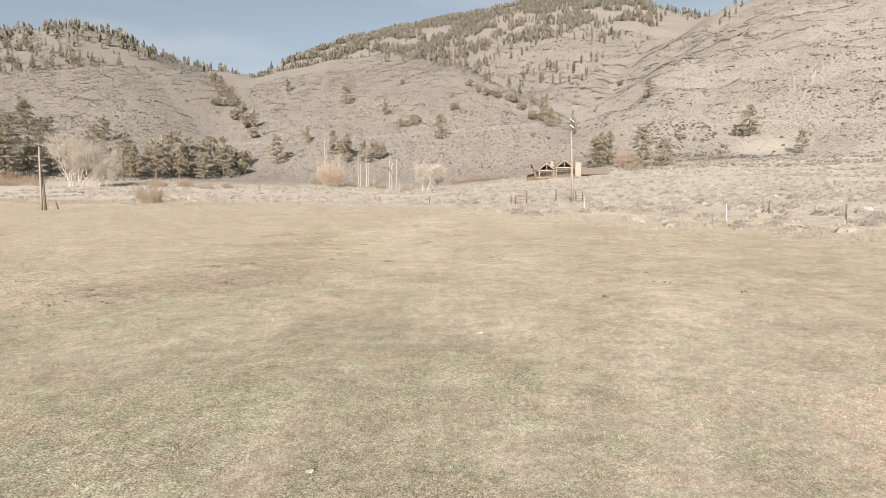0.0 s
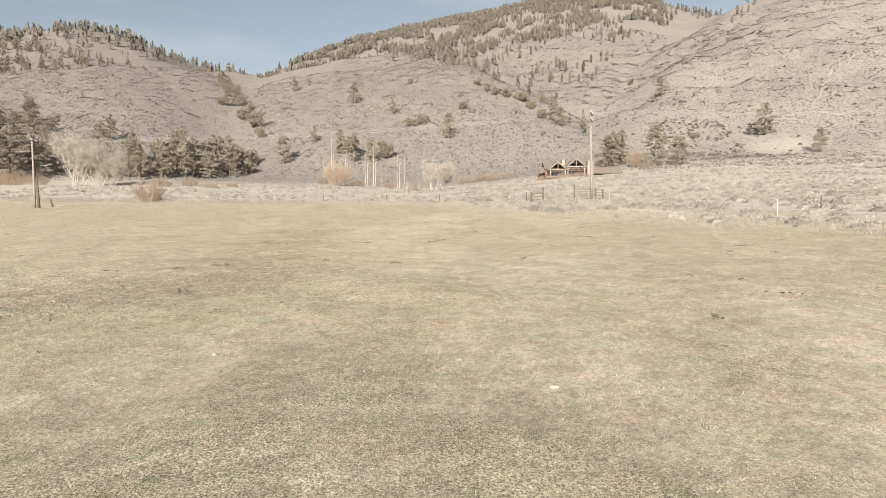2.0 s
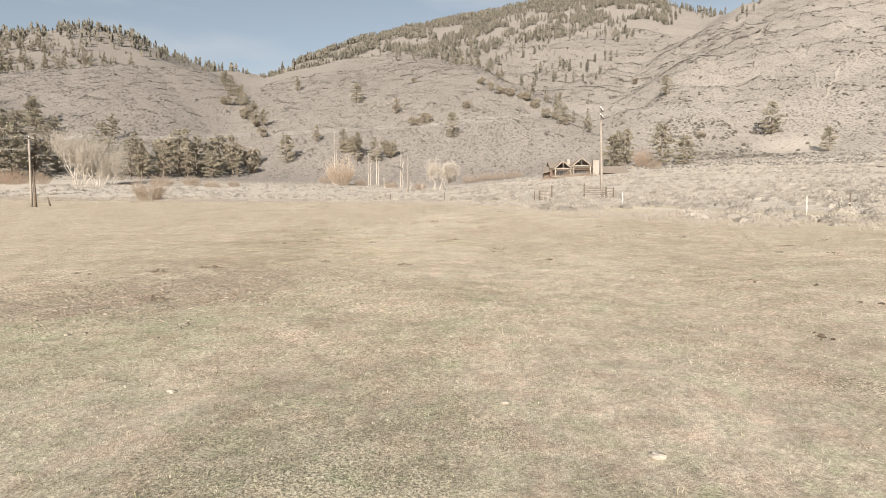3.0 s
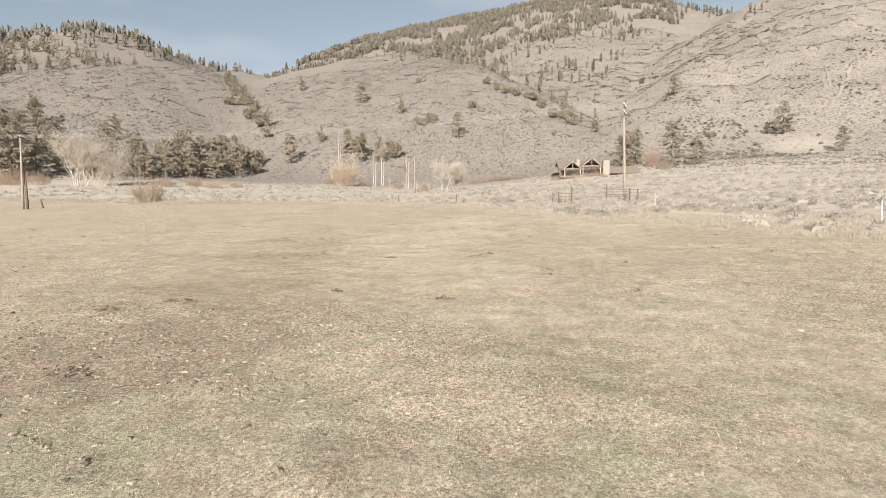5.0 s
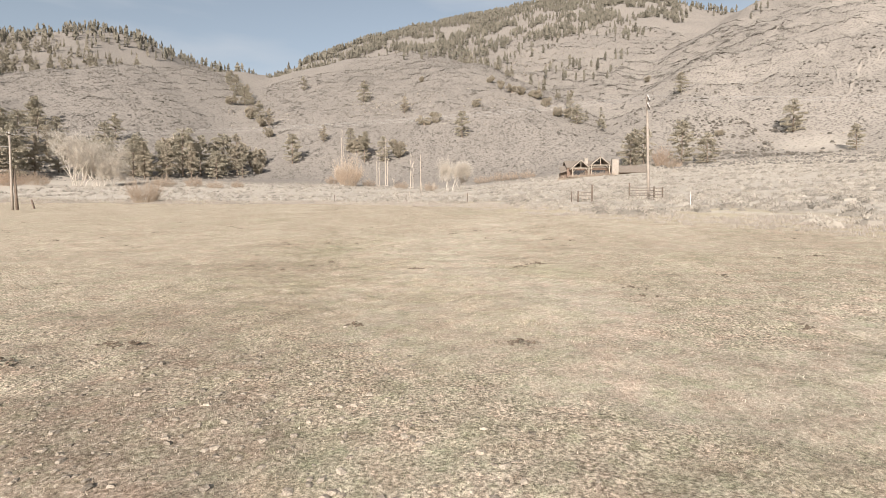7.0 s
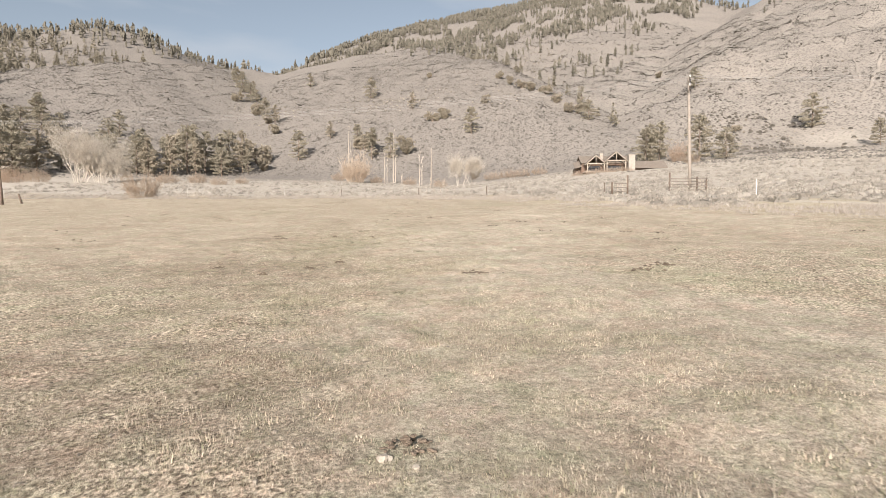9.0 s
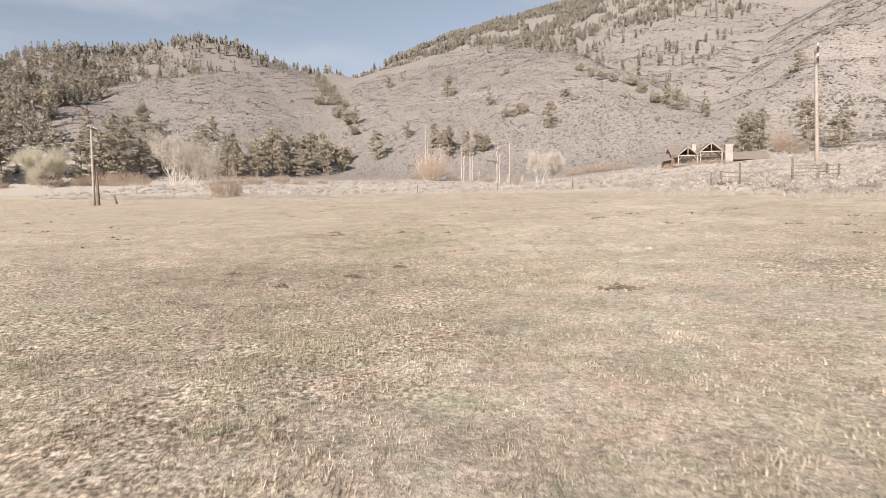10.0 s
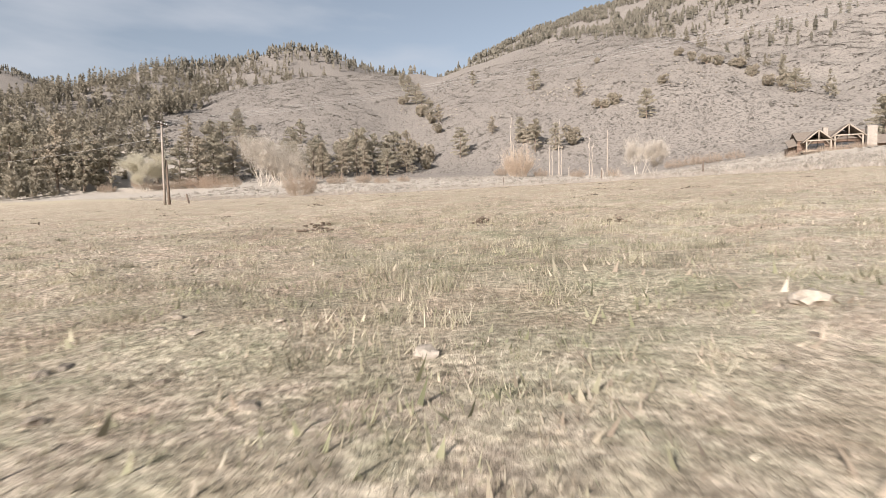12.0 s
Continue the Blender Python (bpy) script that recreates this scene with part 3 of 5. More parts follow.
plant(PINES, ((-202, 487, 17), (-189, 467, 18), (-178, 463, 13), (-174, 446, 17), (-160, 423, 15), (-148, 407, 14), (-134, 388, 13), (-212, 505, 12)),
      "pines in the dome gully", "scattered pine in a rocky gully beside the dome")
plant(PINES[1::2], ((74, 262, 15), (80.5, 263, 18), (77.5, 266, 16), (91, 248, 20), (101, 246, 13), (160, 421, 16), (182, 322, 19), (180, 271, 13)), "pines on the eastern hill", "dark pine standing on pale granite slope")
plant(PINES, ((-246, 185, 29), (-239, 190, 25), (-231, 194, 28), (-224, 200, 26), (-219, 208, 24), (-198, 225, 20), (-193, 230, 22), (-197, 249, 17), (-241, 315, 16), (-262, 178, 27),
              (-232, 212, 24), (-254, 196, 30), (-212, 226, 22), (-270, 190, 28), (-258, 214, 27)), "pines of the valley wood", "tall pine at the edge of the valley wood")
plant(JUNIPERS, ((-172, 291, 12), (-182, 440, 11), (-156, 410, 10), (-139, 389, 9), (-126, 369, 8), (-25, 361, 9), (-17, 362, 10), (-34, 464, 7), (8, 385, 8),
                 (140, 319, 5), (177, 546, 8), (22, 445, 8), (29, 429, 8), (36, 417, 9), (43, 410, 9), (51, 404, 10), (57, 394, 10), (63, 382, 10), (68, 379, 9), (-60, 322, 13), (-36, 316, 12), (-146, 300, 11), (-110, 305, 10)),
      "junipers on the hills", "squat olive juniper among dry hill scrub")
for k, ob in enumerate(PINES + JUNIPERS):
    x, y = ((-205, 245), (-165, 285), (-148, 262), (-176, 262), (-160, 300), (-120, 320))[k]
    ob.matrix_world = Matrix.Translation((x, y, ground_z(x, y) - 0.1)) @ Matrix.Diagonal((1.7, 1.7, 1.8, 1))


def conifer_model(seed, slivers, ragged):
    """A small far conifer one metre tall: sprays in a loose, uneven spire."""
    r = np.random.default_rng(seed)
    h = 1 - np.sqrt(r.uniform(0.0, 0.93, slivers))
    h = 0.10 + 0.9 * h
    a = r.uniform(0, 6.28, slivers)
    wide = (0.135 + 0.035 * math.sin(seed)) * (1.06 - h) ** 0.8 * (1 + ragged * np.sin(2 * a + 9 * h + seed))
    rad = wide * np.sqrt(r.uniform(0.15, 1.1, slivers))
    c = np.stack([rad * np.cos(a), rad * np.sin(a), h], -1)
    c[:3] = [[0, 0, 0.93], [0.01, 0, 0.88], [0, 0.01, 0.84]]
    size = 0.066 * (52 / slivers) ** 0.4 * (1.25 - 0.7 * h)[:, None]
    way = np.stack([np.cos(a) * 0.6, np.sin(a) * 0.6, r.uniform(0.1, 0.8, slivers)], -1) + r.normal(0, 0.3, (slivers, 3))
    way /= np.linalg.norm(way, axis=1)[:, None]
    side = np.cross(way, r.normal(0, 1, (slivers, 3)))
    side /= np.linalg.norm(side, axis=1)[:, None]
    v = np.stack([c - side * size - way * size * 0.5, c + side * size - way * size * 0.5, c + way * size * 1.3], 1).reshape(-1, 3)
    return v, np.arange(slivers * 3).reshape(-1, 3)


def spire_model(seed, tiers, points):
    """A slender far conifer one metre tall: ragged drooping skirts of boughs up to a pointed tip."""
    r = np.random.default_rng(seed)
    vs, fs, start = [], [], 0
    wide, bare = r.uniform(0.22, 0.36), r.uniform(0.05, 0.18)
    for k in range(tiers):
        low, top = bare + (1 - bare) * k / tiers, bare + (1 - bare) * min((k + 1.7) / tiers, 1.0)
        a = np.arange(points) / points * 2 * math.pi + r.uniform(0, 6)
        rad = wide * (1.04 - low) ** 0.62 * min(1.0, 0.55 + 3 * (low - bare)) * np.where(np.arange(points) % 2, 0.45, 1.0) * r.uniform(0.55, 1.3, points)
        off = r.normal(0, 0.015, 2)
        ring = np.stack([off[0] + rad * np.cos(a), off[1] + rad * np.sin(a), low - 0.15 * rad + r.normal(0, 0.02, points)], -1)
        vs += [ring, [[off[0] * 0.5, off[1] * 0.5, top]]]
        i = np.arange(points)
        fs.append(np.stack([i, (i + 1) % points, np.full(points, points)], -1) + start)
        start += points + 1
    return np.concatenate(vs), np.concatenate(fs)


def far_wood():
    """The woods of the ridges: many ragged conifers in one mesh for each wood."""
    r = np.random.default_rng(3)

    def sow(count, inside, xr, yr):
        x, y = r.uniform(*xr, count), r.uniform(*yr, count)
        keep = inside(x, y, height(x, y))
        return x[keep], y[keep]

    from_crest = lambda x, y, hill: (ridge(x, y, hill[0], 0.5, 0.1) - ridge(x, y, hill[0], 1.0, 0.1)) / 0.5
    clump = lambda x, y, s: ripple(x, y, s, 12) + 0.6 * ripple(x, y, s * 0.4, 13)
    dome_side = lambda y: np.interp(y, (150, 200, 280, 357, 425, 516, 640), (-205, -222, -262, -300, -338, -332, -300))
    far = [
        # wooded ridge behind the dome
        sow(11000, lambda x, y, z: (from_crest(x, y, RIDGES[1]) < np.where((x > -560) & (x < -405) & (clump(x, y, 38) > -0.3), 95, 16)) & (r.random(x.shape) < np.where((x > -560) & (x < -432), 0.15, 0.04)), (-680, -360), (560, 980)),
        sow(420, lambda x, y, z: (from_crest(x, y, RIDGES[1]) < 130) & (y > 600), (-640, -330), (600, 900)),
        # the mountain, thick on the skyline and thinning downhill
        sow(15500, lambda x, y, z: (y > 690) & (x < 0.41 * y) & (z > 225 + 0.25 * np.clip(x + 60, 0, 600) + 45 * ripple(x, y, 70, 14)) & (clump(x, y, 55) > 0.0), (-285, 560), (640, 1150)),
        sow(3800, lambda x, y, z: (np.abs(z - ridge(x, y, RIDGES[3][0], 0.58, 30)) < 22) & (ridge(x, y, RIDGES[3][0], 3, 1) > z - 130) & (r.random(x.shape) < np.interp(x, (100, 420), (1, 0.35))), (-285, 470), (940, 1150)),
        sow(800, lambda x, y, z: (y > 560) & (x < 0.30 * y) & (z > 150) & (clump(x, y, 90) > 0.0), (-60, 420), (560, 1050)),
        sow(120, lambda x, y, z: (ridge(x, y, RIDGES[0][0][:3], 1, 1) > z - 12), (-300, -200), (600, 780)),
        sow(1500, lambda x, y, z: from_crest(x, y, RIDGES[9]) < 110, (-1700, -1150), (780, 1060)),
        sow(90, lambda x, y, z: ridge(x, y, RIDGES[7][0][2:], 3, 1) > z - 25, (250, 620), (560, 760)),
    ]
    near = [
        # wooded flank of the valley
        sow(4200, lambda x, y, z: (x < dome_side(y) - 6) & (z > 0.0831 * y + 4) & (clump(x, y, 50) > -0.9) & (r.random(x.shape) < np.interp(y, (330, 430), (1, 0.3))), (-640, -240), (150, 640)),
        sow(220, lambda x, y, z: (x < dome_side(y) + 10) & (y < 265), (-360, -215), (160, 270)),
        # along the gully
        sow(380, lambda x, y, z: np.abs(x - np.interp(y, (330, 352, 403, 454, 526, 590), (92, 90, 73, 49, 17, -8)) - 3 * ripple(x, y, 30, 15)) < 5, (-20, 110), (350, 570)),
    ]
    for name, groups, slivers, low, high, label in (("conifer_wood", far, 26, 7, 16, "open dull green conifer wood along the ridges"), ("valley_wood", near, 64, 8, 19, "dense dull green pine wood on the valley side")):
        x, y = np.concatenate([g[0] for g in groups]), np.concatenate([g[1] for g in groups])
        models = [spire_model(700 + k, 4, 6) if slivers < 50 else conifer_model(700 + k, slivers, 0.35) for k in range(7)]
        tall = low + (high - low) * r.uniform(0, 1, len(x)) ** 1.4
        tall = np.where((y > 370) & (x > -60), np.minimum(tall, 14), tall)
        scatter(name, x, y, tall, [m[0] for m in models], [m[1] for m in models], NEEDLES_FAR if slivers < 50 else NEEDLES_VALLEY, label, "woodland", 1.0, 0.02, tint=(0.88, 1.1))


NEEDLES_FAR = island_mix("far_conifers", ((0.145, 0.134, 0.105), (0.175, 0.16, 0.125), (0.205, 0.185, 0.145), (0.16, 0.147, 0.115)), through_light=0.3, toned=True)
NEEDLES_VALLEY = island_mix("valley_pines", ((0.231, 0.209, 0.158), (0.259, 0.232, 0.178), (0.287, 0.256, 0.196), (0.245, 0.220, 0.168)), through_light=0.4, toned=True)


# ---------------- bare broadleaved trees, willows and dead poplars
BARK_PALE = material("pale_cottonwood_bark", (0.37, 0.33, 0.277), (0.56, 0.507, 0.433), 0.7, 0.9, island=True)
TWIG_PALE = island_mix("pale_bare_twigs", ((0.46, 0.41, 0.345), (0.58, 0.53, 0.455), (0.66, 0.61, 0.53)))
TWIG_CREAM = island_mix("cream_bare_twigs", ((0.44, 0.41, 0.31), (0.55, 0.515, 0.40), (0.62, 0.58, 0.47)))
TWIG_ORANGE = island_mix("orange_willow_twigs", ((0.44, 0.345, 0.255), (0.54, 0.44, 0.335), (0.61, 0.505, 0.40)))
TWIG_RED = island_mix("reddish_willow_twigs", ((0.336, 0.252, 0.185), (0.448, 0.347, 0.263), (0.538, 0.431, 0.336)))
TWIG_BROWN = island_mix("grey_brown_brush_twigs", ((0.31, 0.245, 0.185), (0.42, 0.34, 0.26), (0.50, 0.415, 0.33)))


def bare_tree(name, seed, x, y, tall, stems, fan, bark, twig, label, twiggy=9, category="tree"):
    """A leafless tree: stems that fork several times and end in sprays of fine twigs."""
    r = np.random.default_rng(seed)
    tree = empty(name, Matrix.Translation((x, y, ground_z(x, y) - 0.1)))
    bm, tips = bmesh.new(), []

    def grow(p, way, long, thick, level):
        bend = p + way * long * 0.5 + Vector(r.normal(0, 0.05, 3)) * long
        end = p + way * long + Vector(r.normal(0, 0.04, 3)) * long
        add_tube(bm, (p, bend, end), (thick, thick * 0.9, thick * 0.78), 5 if level < 2 else 3, caps=False)
        if level >= 1:
            tips.extend((bend, end))
        if level == 5:
            return
        for k in range(3 if level in (1, 2) else 2):
            new_way = (way + Vector(r.normal(0, 0.31, 3)) + Vector((0, 0, 0.04))).normalized()
            grow(end if k < 2 else bend, new_way, long * r.uniform(0.55, 0.8), thick * 0.72, level + 1)

    for s in range(stems):
        a = 2 * math.pi * s / stems + r.uniform(-0.3, 0.3)
        lean = fan * r.uniform(0.4, 1.0)
        foot = Vector((math.cos(a), math.sin(a), 0)) * 0.065 * tall * (stems > 1) * r.uniform(0.3, 1.7)
        grow(foot, Vector((math.cos(a) * lean, math.sin(a) * lean, 1)).normalized(), tall * 0.30 * r.uniform(0.5, 1.2), tall * 0.0050 + 0.02, 0)
    part("trunk", bm, bark, tree, "forked pale stems")
    c = np.array([tuple(t) for t in tips])
    n = len(c) * twiggy
    p = np.repeat(c, twiggy, 0) + r.normal(0, 0.03 * tall, (n, 3))
    d = r.normal(0, 1, (n, 3)) + np.array([0, 0, 0.7]) + 0.6 * p / (np.abs(p).max() + 1e-6)
    d /= np.linalg.norm(d, axis=1)[:, None]
    side = np.cross(d, r.normal(0, 1, (n, 3)))
    side *= 0.0010 * tall / (np.linalg.norm(side, axis=1)[:, None] + 1e-6)
    long = tall * r.uniform(0.06, 0.17, (n, 1))
    v = np.stack([p - side, p + side, p + d * long], 1).reshape(-1, 3)
    array_part("crown", v, np.arange(3 * n).reshape(-1, 3), twig, tree, "haze of fine bare twigs")
    return tagged(tree, label, category)


def thicket(name, seed, x, y, wide, tall, twig, label, stems=420):
    """A leafless willow or brush clump: many thin canes fanning from the ground, with side twigs."""
    r = np.random.default_rng(seed)
    bush = empty(name, Matrix.Translation((x, y, ground_z(x, y) - 0.05)))
    a, rad = r.uniform(0, 6.28, stems), np.sqrt(r.uniform(0, 1, stems)) * wide * 0.36
    foot = np.stack([rad * np.cos(a), rad * np.sin(a), np.zeros(stems)], -1)
    way = np.stack([np.cos(a) * rad / wide * 1.5, np.sin(a) * rad / wide * 1.5, np.ones(stems)], -1) + r.normal(0, 0.16, (stems, 3))
    way /= np.linalg.norm(way, axis=1)[:, None]
    long = tall * r.uniform(0.6, 1.1, (stems, 1)) * (1.05 - 0.5 * (rad / (0.36 * wide))[:, None] ** 2)
    side = np.cross(way, r.normal(0, 1, (stems, 3)))
    side *= 0.008 * math.sqrt(tall) / np.linalg.norm(side, axis=1)[:, None]
    canes = np.stack([foot - side, foot + side, foot + way * long], 1).reshape(-1, 3)
    per = 14
    u = r.uniform(0.25, 1, (stems * per, 1))
    p = np.repeat(foot, per, 0) + np.repeat(way * long, per, 0) * u
    d = np.repeat(way, per, 0) + r.normal(0, 0.5, p.shape)
    d /= np.linalg.norm(d, axis=1)[:, None]
    s2 = np.cross(d, r.normal(0, 1, p.shape))
    s2 *= 0.008 * math.sqrt(tall) / np.linalg.norm(s2, axis=1)[:, None]
    v = np.concatenate([canes, np.stack([p - s2, p + s2, p + d * tall * r.uniform(0.08, 0.2, u.shape)], 1).reshape(-1, 3)])
    array_part("crown", v, np.arange(len(v)).reshape(-1, 3), twig, bush)
    bm = bmesh.new()
    q, w = Vector(foot[0]), Vector(way[0])
    add_tube(bm, (q, q + w * tall * 0.25, q + w * tall * 0.5), (0.03, 0.025, 0.012), 4)
    part("trunk", bm, BARK_PALE, bush, "thin pale stem")
    return tagged(bush, label, "bush")


bare_tree("cottonwood_tree", 41, -141.5, 209, 21, 14, 0.55, BARK_PALE, TWIG_PALE, "bare pale cottonwood with many forked stems", 2)
bare_tree("cottonwood_tree", 42, -135.5, 212, 18.5, 13, 0.6, BARK_PALE, TWIG_PALE, "bare pale cottonwood with many forked stems", 2)
bare_tree("cottonwood_tree", 43, -131, 213, 12, 8, 1.0, BARK_PALE, TWIG_PALE, "low leaning bare cottonwood with pale stems", 3)
bare_tree("cottonwood_tree", 44, -196, 205, 16, 11, 0.80, BARK_PALE, TWIG_CREAM, "rounded bare cottonwood with cream twigs by dark pines", 10)
bare_tree("cottonwood_tree", 45, -6, 200, 12, 6, 0.65, BARK_PALE, TWIG_PALE, "small bare cottonwood with hazy pale twigs", 7)
bare_tree("cottonwood_tree", 46, -2, 203, 10, 4, 0.6, BARK_PALE, TWIG_PALE, "small bare cottonwood with hazy pale twigs", 7)
thicket("willow_bush", 51, -50, 245, 9, 12.5, TWIG_ORANGE, "glowing orange leafless willow at a stream", 330)
thicket("willow_bush", 52, -63.2, 117.5, 5.2, 5.4, TWIG_BROWN, "rounded brown leafless willow at the pasture's edge", 230)
for k, (x, y, w, t) in enumerate(((-186, 212, 9, 5.5), (-178, 214, 10, 6), (-169, 213, 10, 6.5), (-160, 213, 9, 5.5), (-206, 212, 8, 5), (-193, 208, 7, 4), (-214, 202, 8, 4), (-108, 206, 8, 4), (-100, 212, 7, 4))):
    tagged(thicket("brush_thicket", 60 + k, x, y, w, t, TWIG_RED if k in (1, 2, 5) else TWIG_BROWN, "low leafless reddish-brown brush by the meadow", 260), group="brush along the stream")
for k, (x, y, w, t) in enumerate(((8, 268, 9, 4.5), (15, 270, 9, 5), (22, 271, 8, 4.5), (29, 268, 8, 4), (-14, 226, 6, 3.5), (-26, 232, 6, 3.5), (-58, 250, 6, 4), (-42, 250, 6, 3.5), (84, 238, 7, 4.5), (84, 252, 6, 9), (-86, 198, 6, 3), (-80, 202, 5, 2.6))):
    tagged(thicket("brush_thicket", 80 + k, x, y, w, t, TWIG_RED if t > 8 else TWIG_BROWN, "grey-brown leafless brush on the sage apron", 220), group="brush on the apron")


for k, (x, y, w, t) in enumerate(((38, 209, 4.5, 1.9), (41.5, 209.5, 4.5, 2.1), (45, 209, 4.5, 1.8), (48.5, 209.5, 4.5, 2.0), (51, 209, 3.5, 1.7), (34, 210, 4.5, 2.0))):
    tagged(thicket("brush_thicket", 100 + k, x, y, w, t, TWIG_BROWN, "low dry brush on the bank before the house", 160), group="brush before the house")


def dead_poplar(seed, x, y, tall, stems):
    """Bleached columns of a dead poplar with broken stubs of limbs."""
    r = np.random.default_rng(seed)
    tree = empty("dead_poplar", Matrix.Translation((x, y, ground_z(x, y) - 0.1)))
    for s in range(stems):
        bm = bmesh.new()
        t, off = tall * (1 if s == 0 else r.uniform(0.55, 0.9)), (s * 0.9 - 0.45 * (stems - 1), r.uniform(-0.5, 0.5))
        line = [(off[0] + 0.02 * t * h * r.uniform(-1, 1), off[1] + 0.02 * t * h * r.uniform(-1, 1), t * h) for h in np.linspace(0, 1, 7)]
        add_tube(bm, line, [(0.009 * t + 0.07) * (1 - 0.13 * k) for k in range(7)], 7)
        for k in range(16):
            i = r.integers(1, 6)
            p, a = Vector(line[i]) + (Vector(line[i + 1]) - Vector(line[i])) * r.random(), r.uniform(0, 6.28)
            long = r.uniform(0.4, 1.7)
            tip = p + Vector((0.35 * math.cos(a), 0.35 * math.sin(a), 1)).normalized() * long
            add_tube(bm, (p, (p + tip) / 2 + Vector((0.15 * math.cos(a), 0.15 * math.sin(a), -0.1)), tip), (0.07, 0.05, 0.02), 4)
        part("trunk", bm, WOOD_PALE, tree)
    return tagged(tree, "bleached dead poplar trunk standing without branches", "dead tree", "dead poplars by the stream")


dead_poplar(1, -55, 258, 24, 2)
dead_poplar(2, -49, 258, 17, 1)
dead_poplar(3, -38.4, 253, 14.5, 2)
dead_poplar(4, -35.6, 259, 23, 2)
dead_poplar(5, -21.2, 225, 13, 2)
for ob_seed, (x, y, t) in enumerate(((-30, 240, 4), (-17, 218, 3.5), (-12, 210, 3))):
    dead_poplar(20 + ob_seed, x, y, t, 1)


# ---------------- power line
def power_pole(x, y, tall, arm_turn, lean, label, arms=1, transformer=False):
    pole = empty("power_pole", Matrix.Translation((x, y, ground_z(x, y) - 0.3)))
    bm = bmesh.new()
    add_tube(bm, [(lean * h, 0, h * tall + 0.0) for h in (0, 0.3, 0.6, 1.0)], (0.19, 0.17, 0.15, 0.125), 12)
    part("pole", bm, WOOD_POLE, pole, "weathered round timber", smooth=True)
    turn = Matrix.Rotation(arm_turn, 3, "Z")
    for k in range(arms):
        z = tall - 0.35 - 0.9 * k
        bm = bmesh.new()
        add_box(bm, (2.4, 0.10, 0.12), Vector((lean * z / tall, 0, z)) + turn @ Vector((0, -0.16, 0)), turn, 0.01)
        arm = part("crossarm", bm, WOOD_DARK, pole, "dark timber crossarm")
        for s in (-1.05, -0.45, 0.45, 1.05):
            bm = bmesh.new()
            at = Vector((lean, 0, z + 0.06)) + turn @ Vector((s, -0.16, 0))
            add_tube(bm, (at, at + Vector((0, 0, 0.1)), at + Vector((0, 0, 0.13)), at + Vector((0, 0, 0.2)), at + Vector((0, 0, 0.25))), (0.02, 0.02, 0.06, 0.07, 0.03), 8)
            part("insulator", bm, PORCELAIN, arm, "pale porcelain insulator", smooth=True)
        for s in (-0.7, 0.7):
            bm = bmesh.new()
            add_tube(bm, (Vector((lean, 0, z)) + turn @ Vector((s, -0.19, -0.02)), Vector((lean, 0, z - 0.6)) + turn @ Vector((0, -0.15, 0))), (0.018, 0.018), 4)
            part("brace", bm, STEEL, pole, "flat steel brace")
    return tagged(pole, label, "power pole", "poles of the power line")


power_pole(-68.6, 93.1, 11.6, 1.85, -0.25, "weathered timber power pole with crossarm in the pasture")
power_pole(19.4, 80.5, 12.4, 1.15, -0.35, "tall pale timber power pole with angled crossarms", 2)
power_pole(-12.8, 153.0, 10.0, 0.5, 0.0, "plain thin timber pole in the sage", 0)
power_pole(-320.0, 192.0, 15.5, 1.2, 0.0, "weathered timber power pole beside the wood")
power_pole(96.0, 72.0, 12.0, 1.4, 0.0, "weathered timber power pole in sage")


def wires(a, b, count, sag, drop=0.0):
    (ax, ay, az), (bx, by, bz) = a, b
    along = Vector((bx - ax, by - ay, 0)).normalized()
    across = Vector((-along.y, along.x, 0))
    for k in range(count):
        off = across * (-1.05, -0.45, 0.45, 1.05)[k] if count > 1 else Vector((0, 0, -drop))
        bm, n = bmesh.new(), 24
        pts = [Vector((ax, ay, az)).lerp(Vector((bx, by, bz)), u) + off - Vector((0, 0, 4 * sag * u * (1 - u))) for u in np.linspace(0, 1, n)]
        add_tube(bm, pts, [0.008 if count > 1 else 0.022] * n, 4)
        tagged(part("power_wire", bm, WIRE, None), "thin grey overhead power wire between poles", "wire", "wires of the power line", "")


def top_of(x, y, tall):
    return (x, y, ground_z(x, y) - 0.3 + tall)


P1, P2, P0, P3 = top_of(-68.9, 93.1, 11.5), top_of(19.0, 80.5, 12.3), top_of(-320, 192, 15.4), top_of(96, 72, 11.9)
wires(P0, P1, 4, 3.0)
wires(P1, P2, 4, 1.3)
wires(P2, P3, 4, 1.3)
wires(P0, P1, 1, 3.2, 1.9)


def stub_pole():
    ob = empty("stub_pole", Matrix.Translation((-68.5, 93.5, ground_z(-68.5, 93.5) - 0.2)))
    bm = bmesh.new()
    add_tube(bm, ((0.3, 0, 0), (0.1, 0, 3), (-0.15, 0, 6.3)), (0.2, 0.17, 0.14), 10)
    part("pole", bm, WOOD_DARK, ob, "old dark timber stub", smooth=True)
    for z in (2.0, 5.2):
        bm = bmesh.new()
        add_tube(bm, [(0.1 - 0.05 * z + 0.22 * math.cos(a), 0.22 * math.sin(a), z) for a in np.linspace(0, 6.28, 13)], [0.02] * 13, 4)
        part("wire_band", bm, STEEL, ob, "twisted steel wire band")
    tagged(ob, "short dark old pole bracing the power pole", "stub pole")


stub_pole()


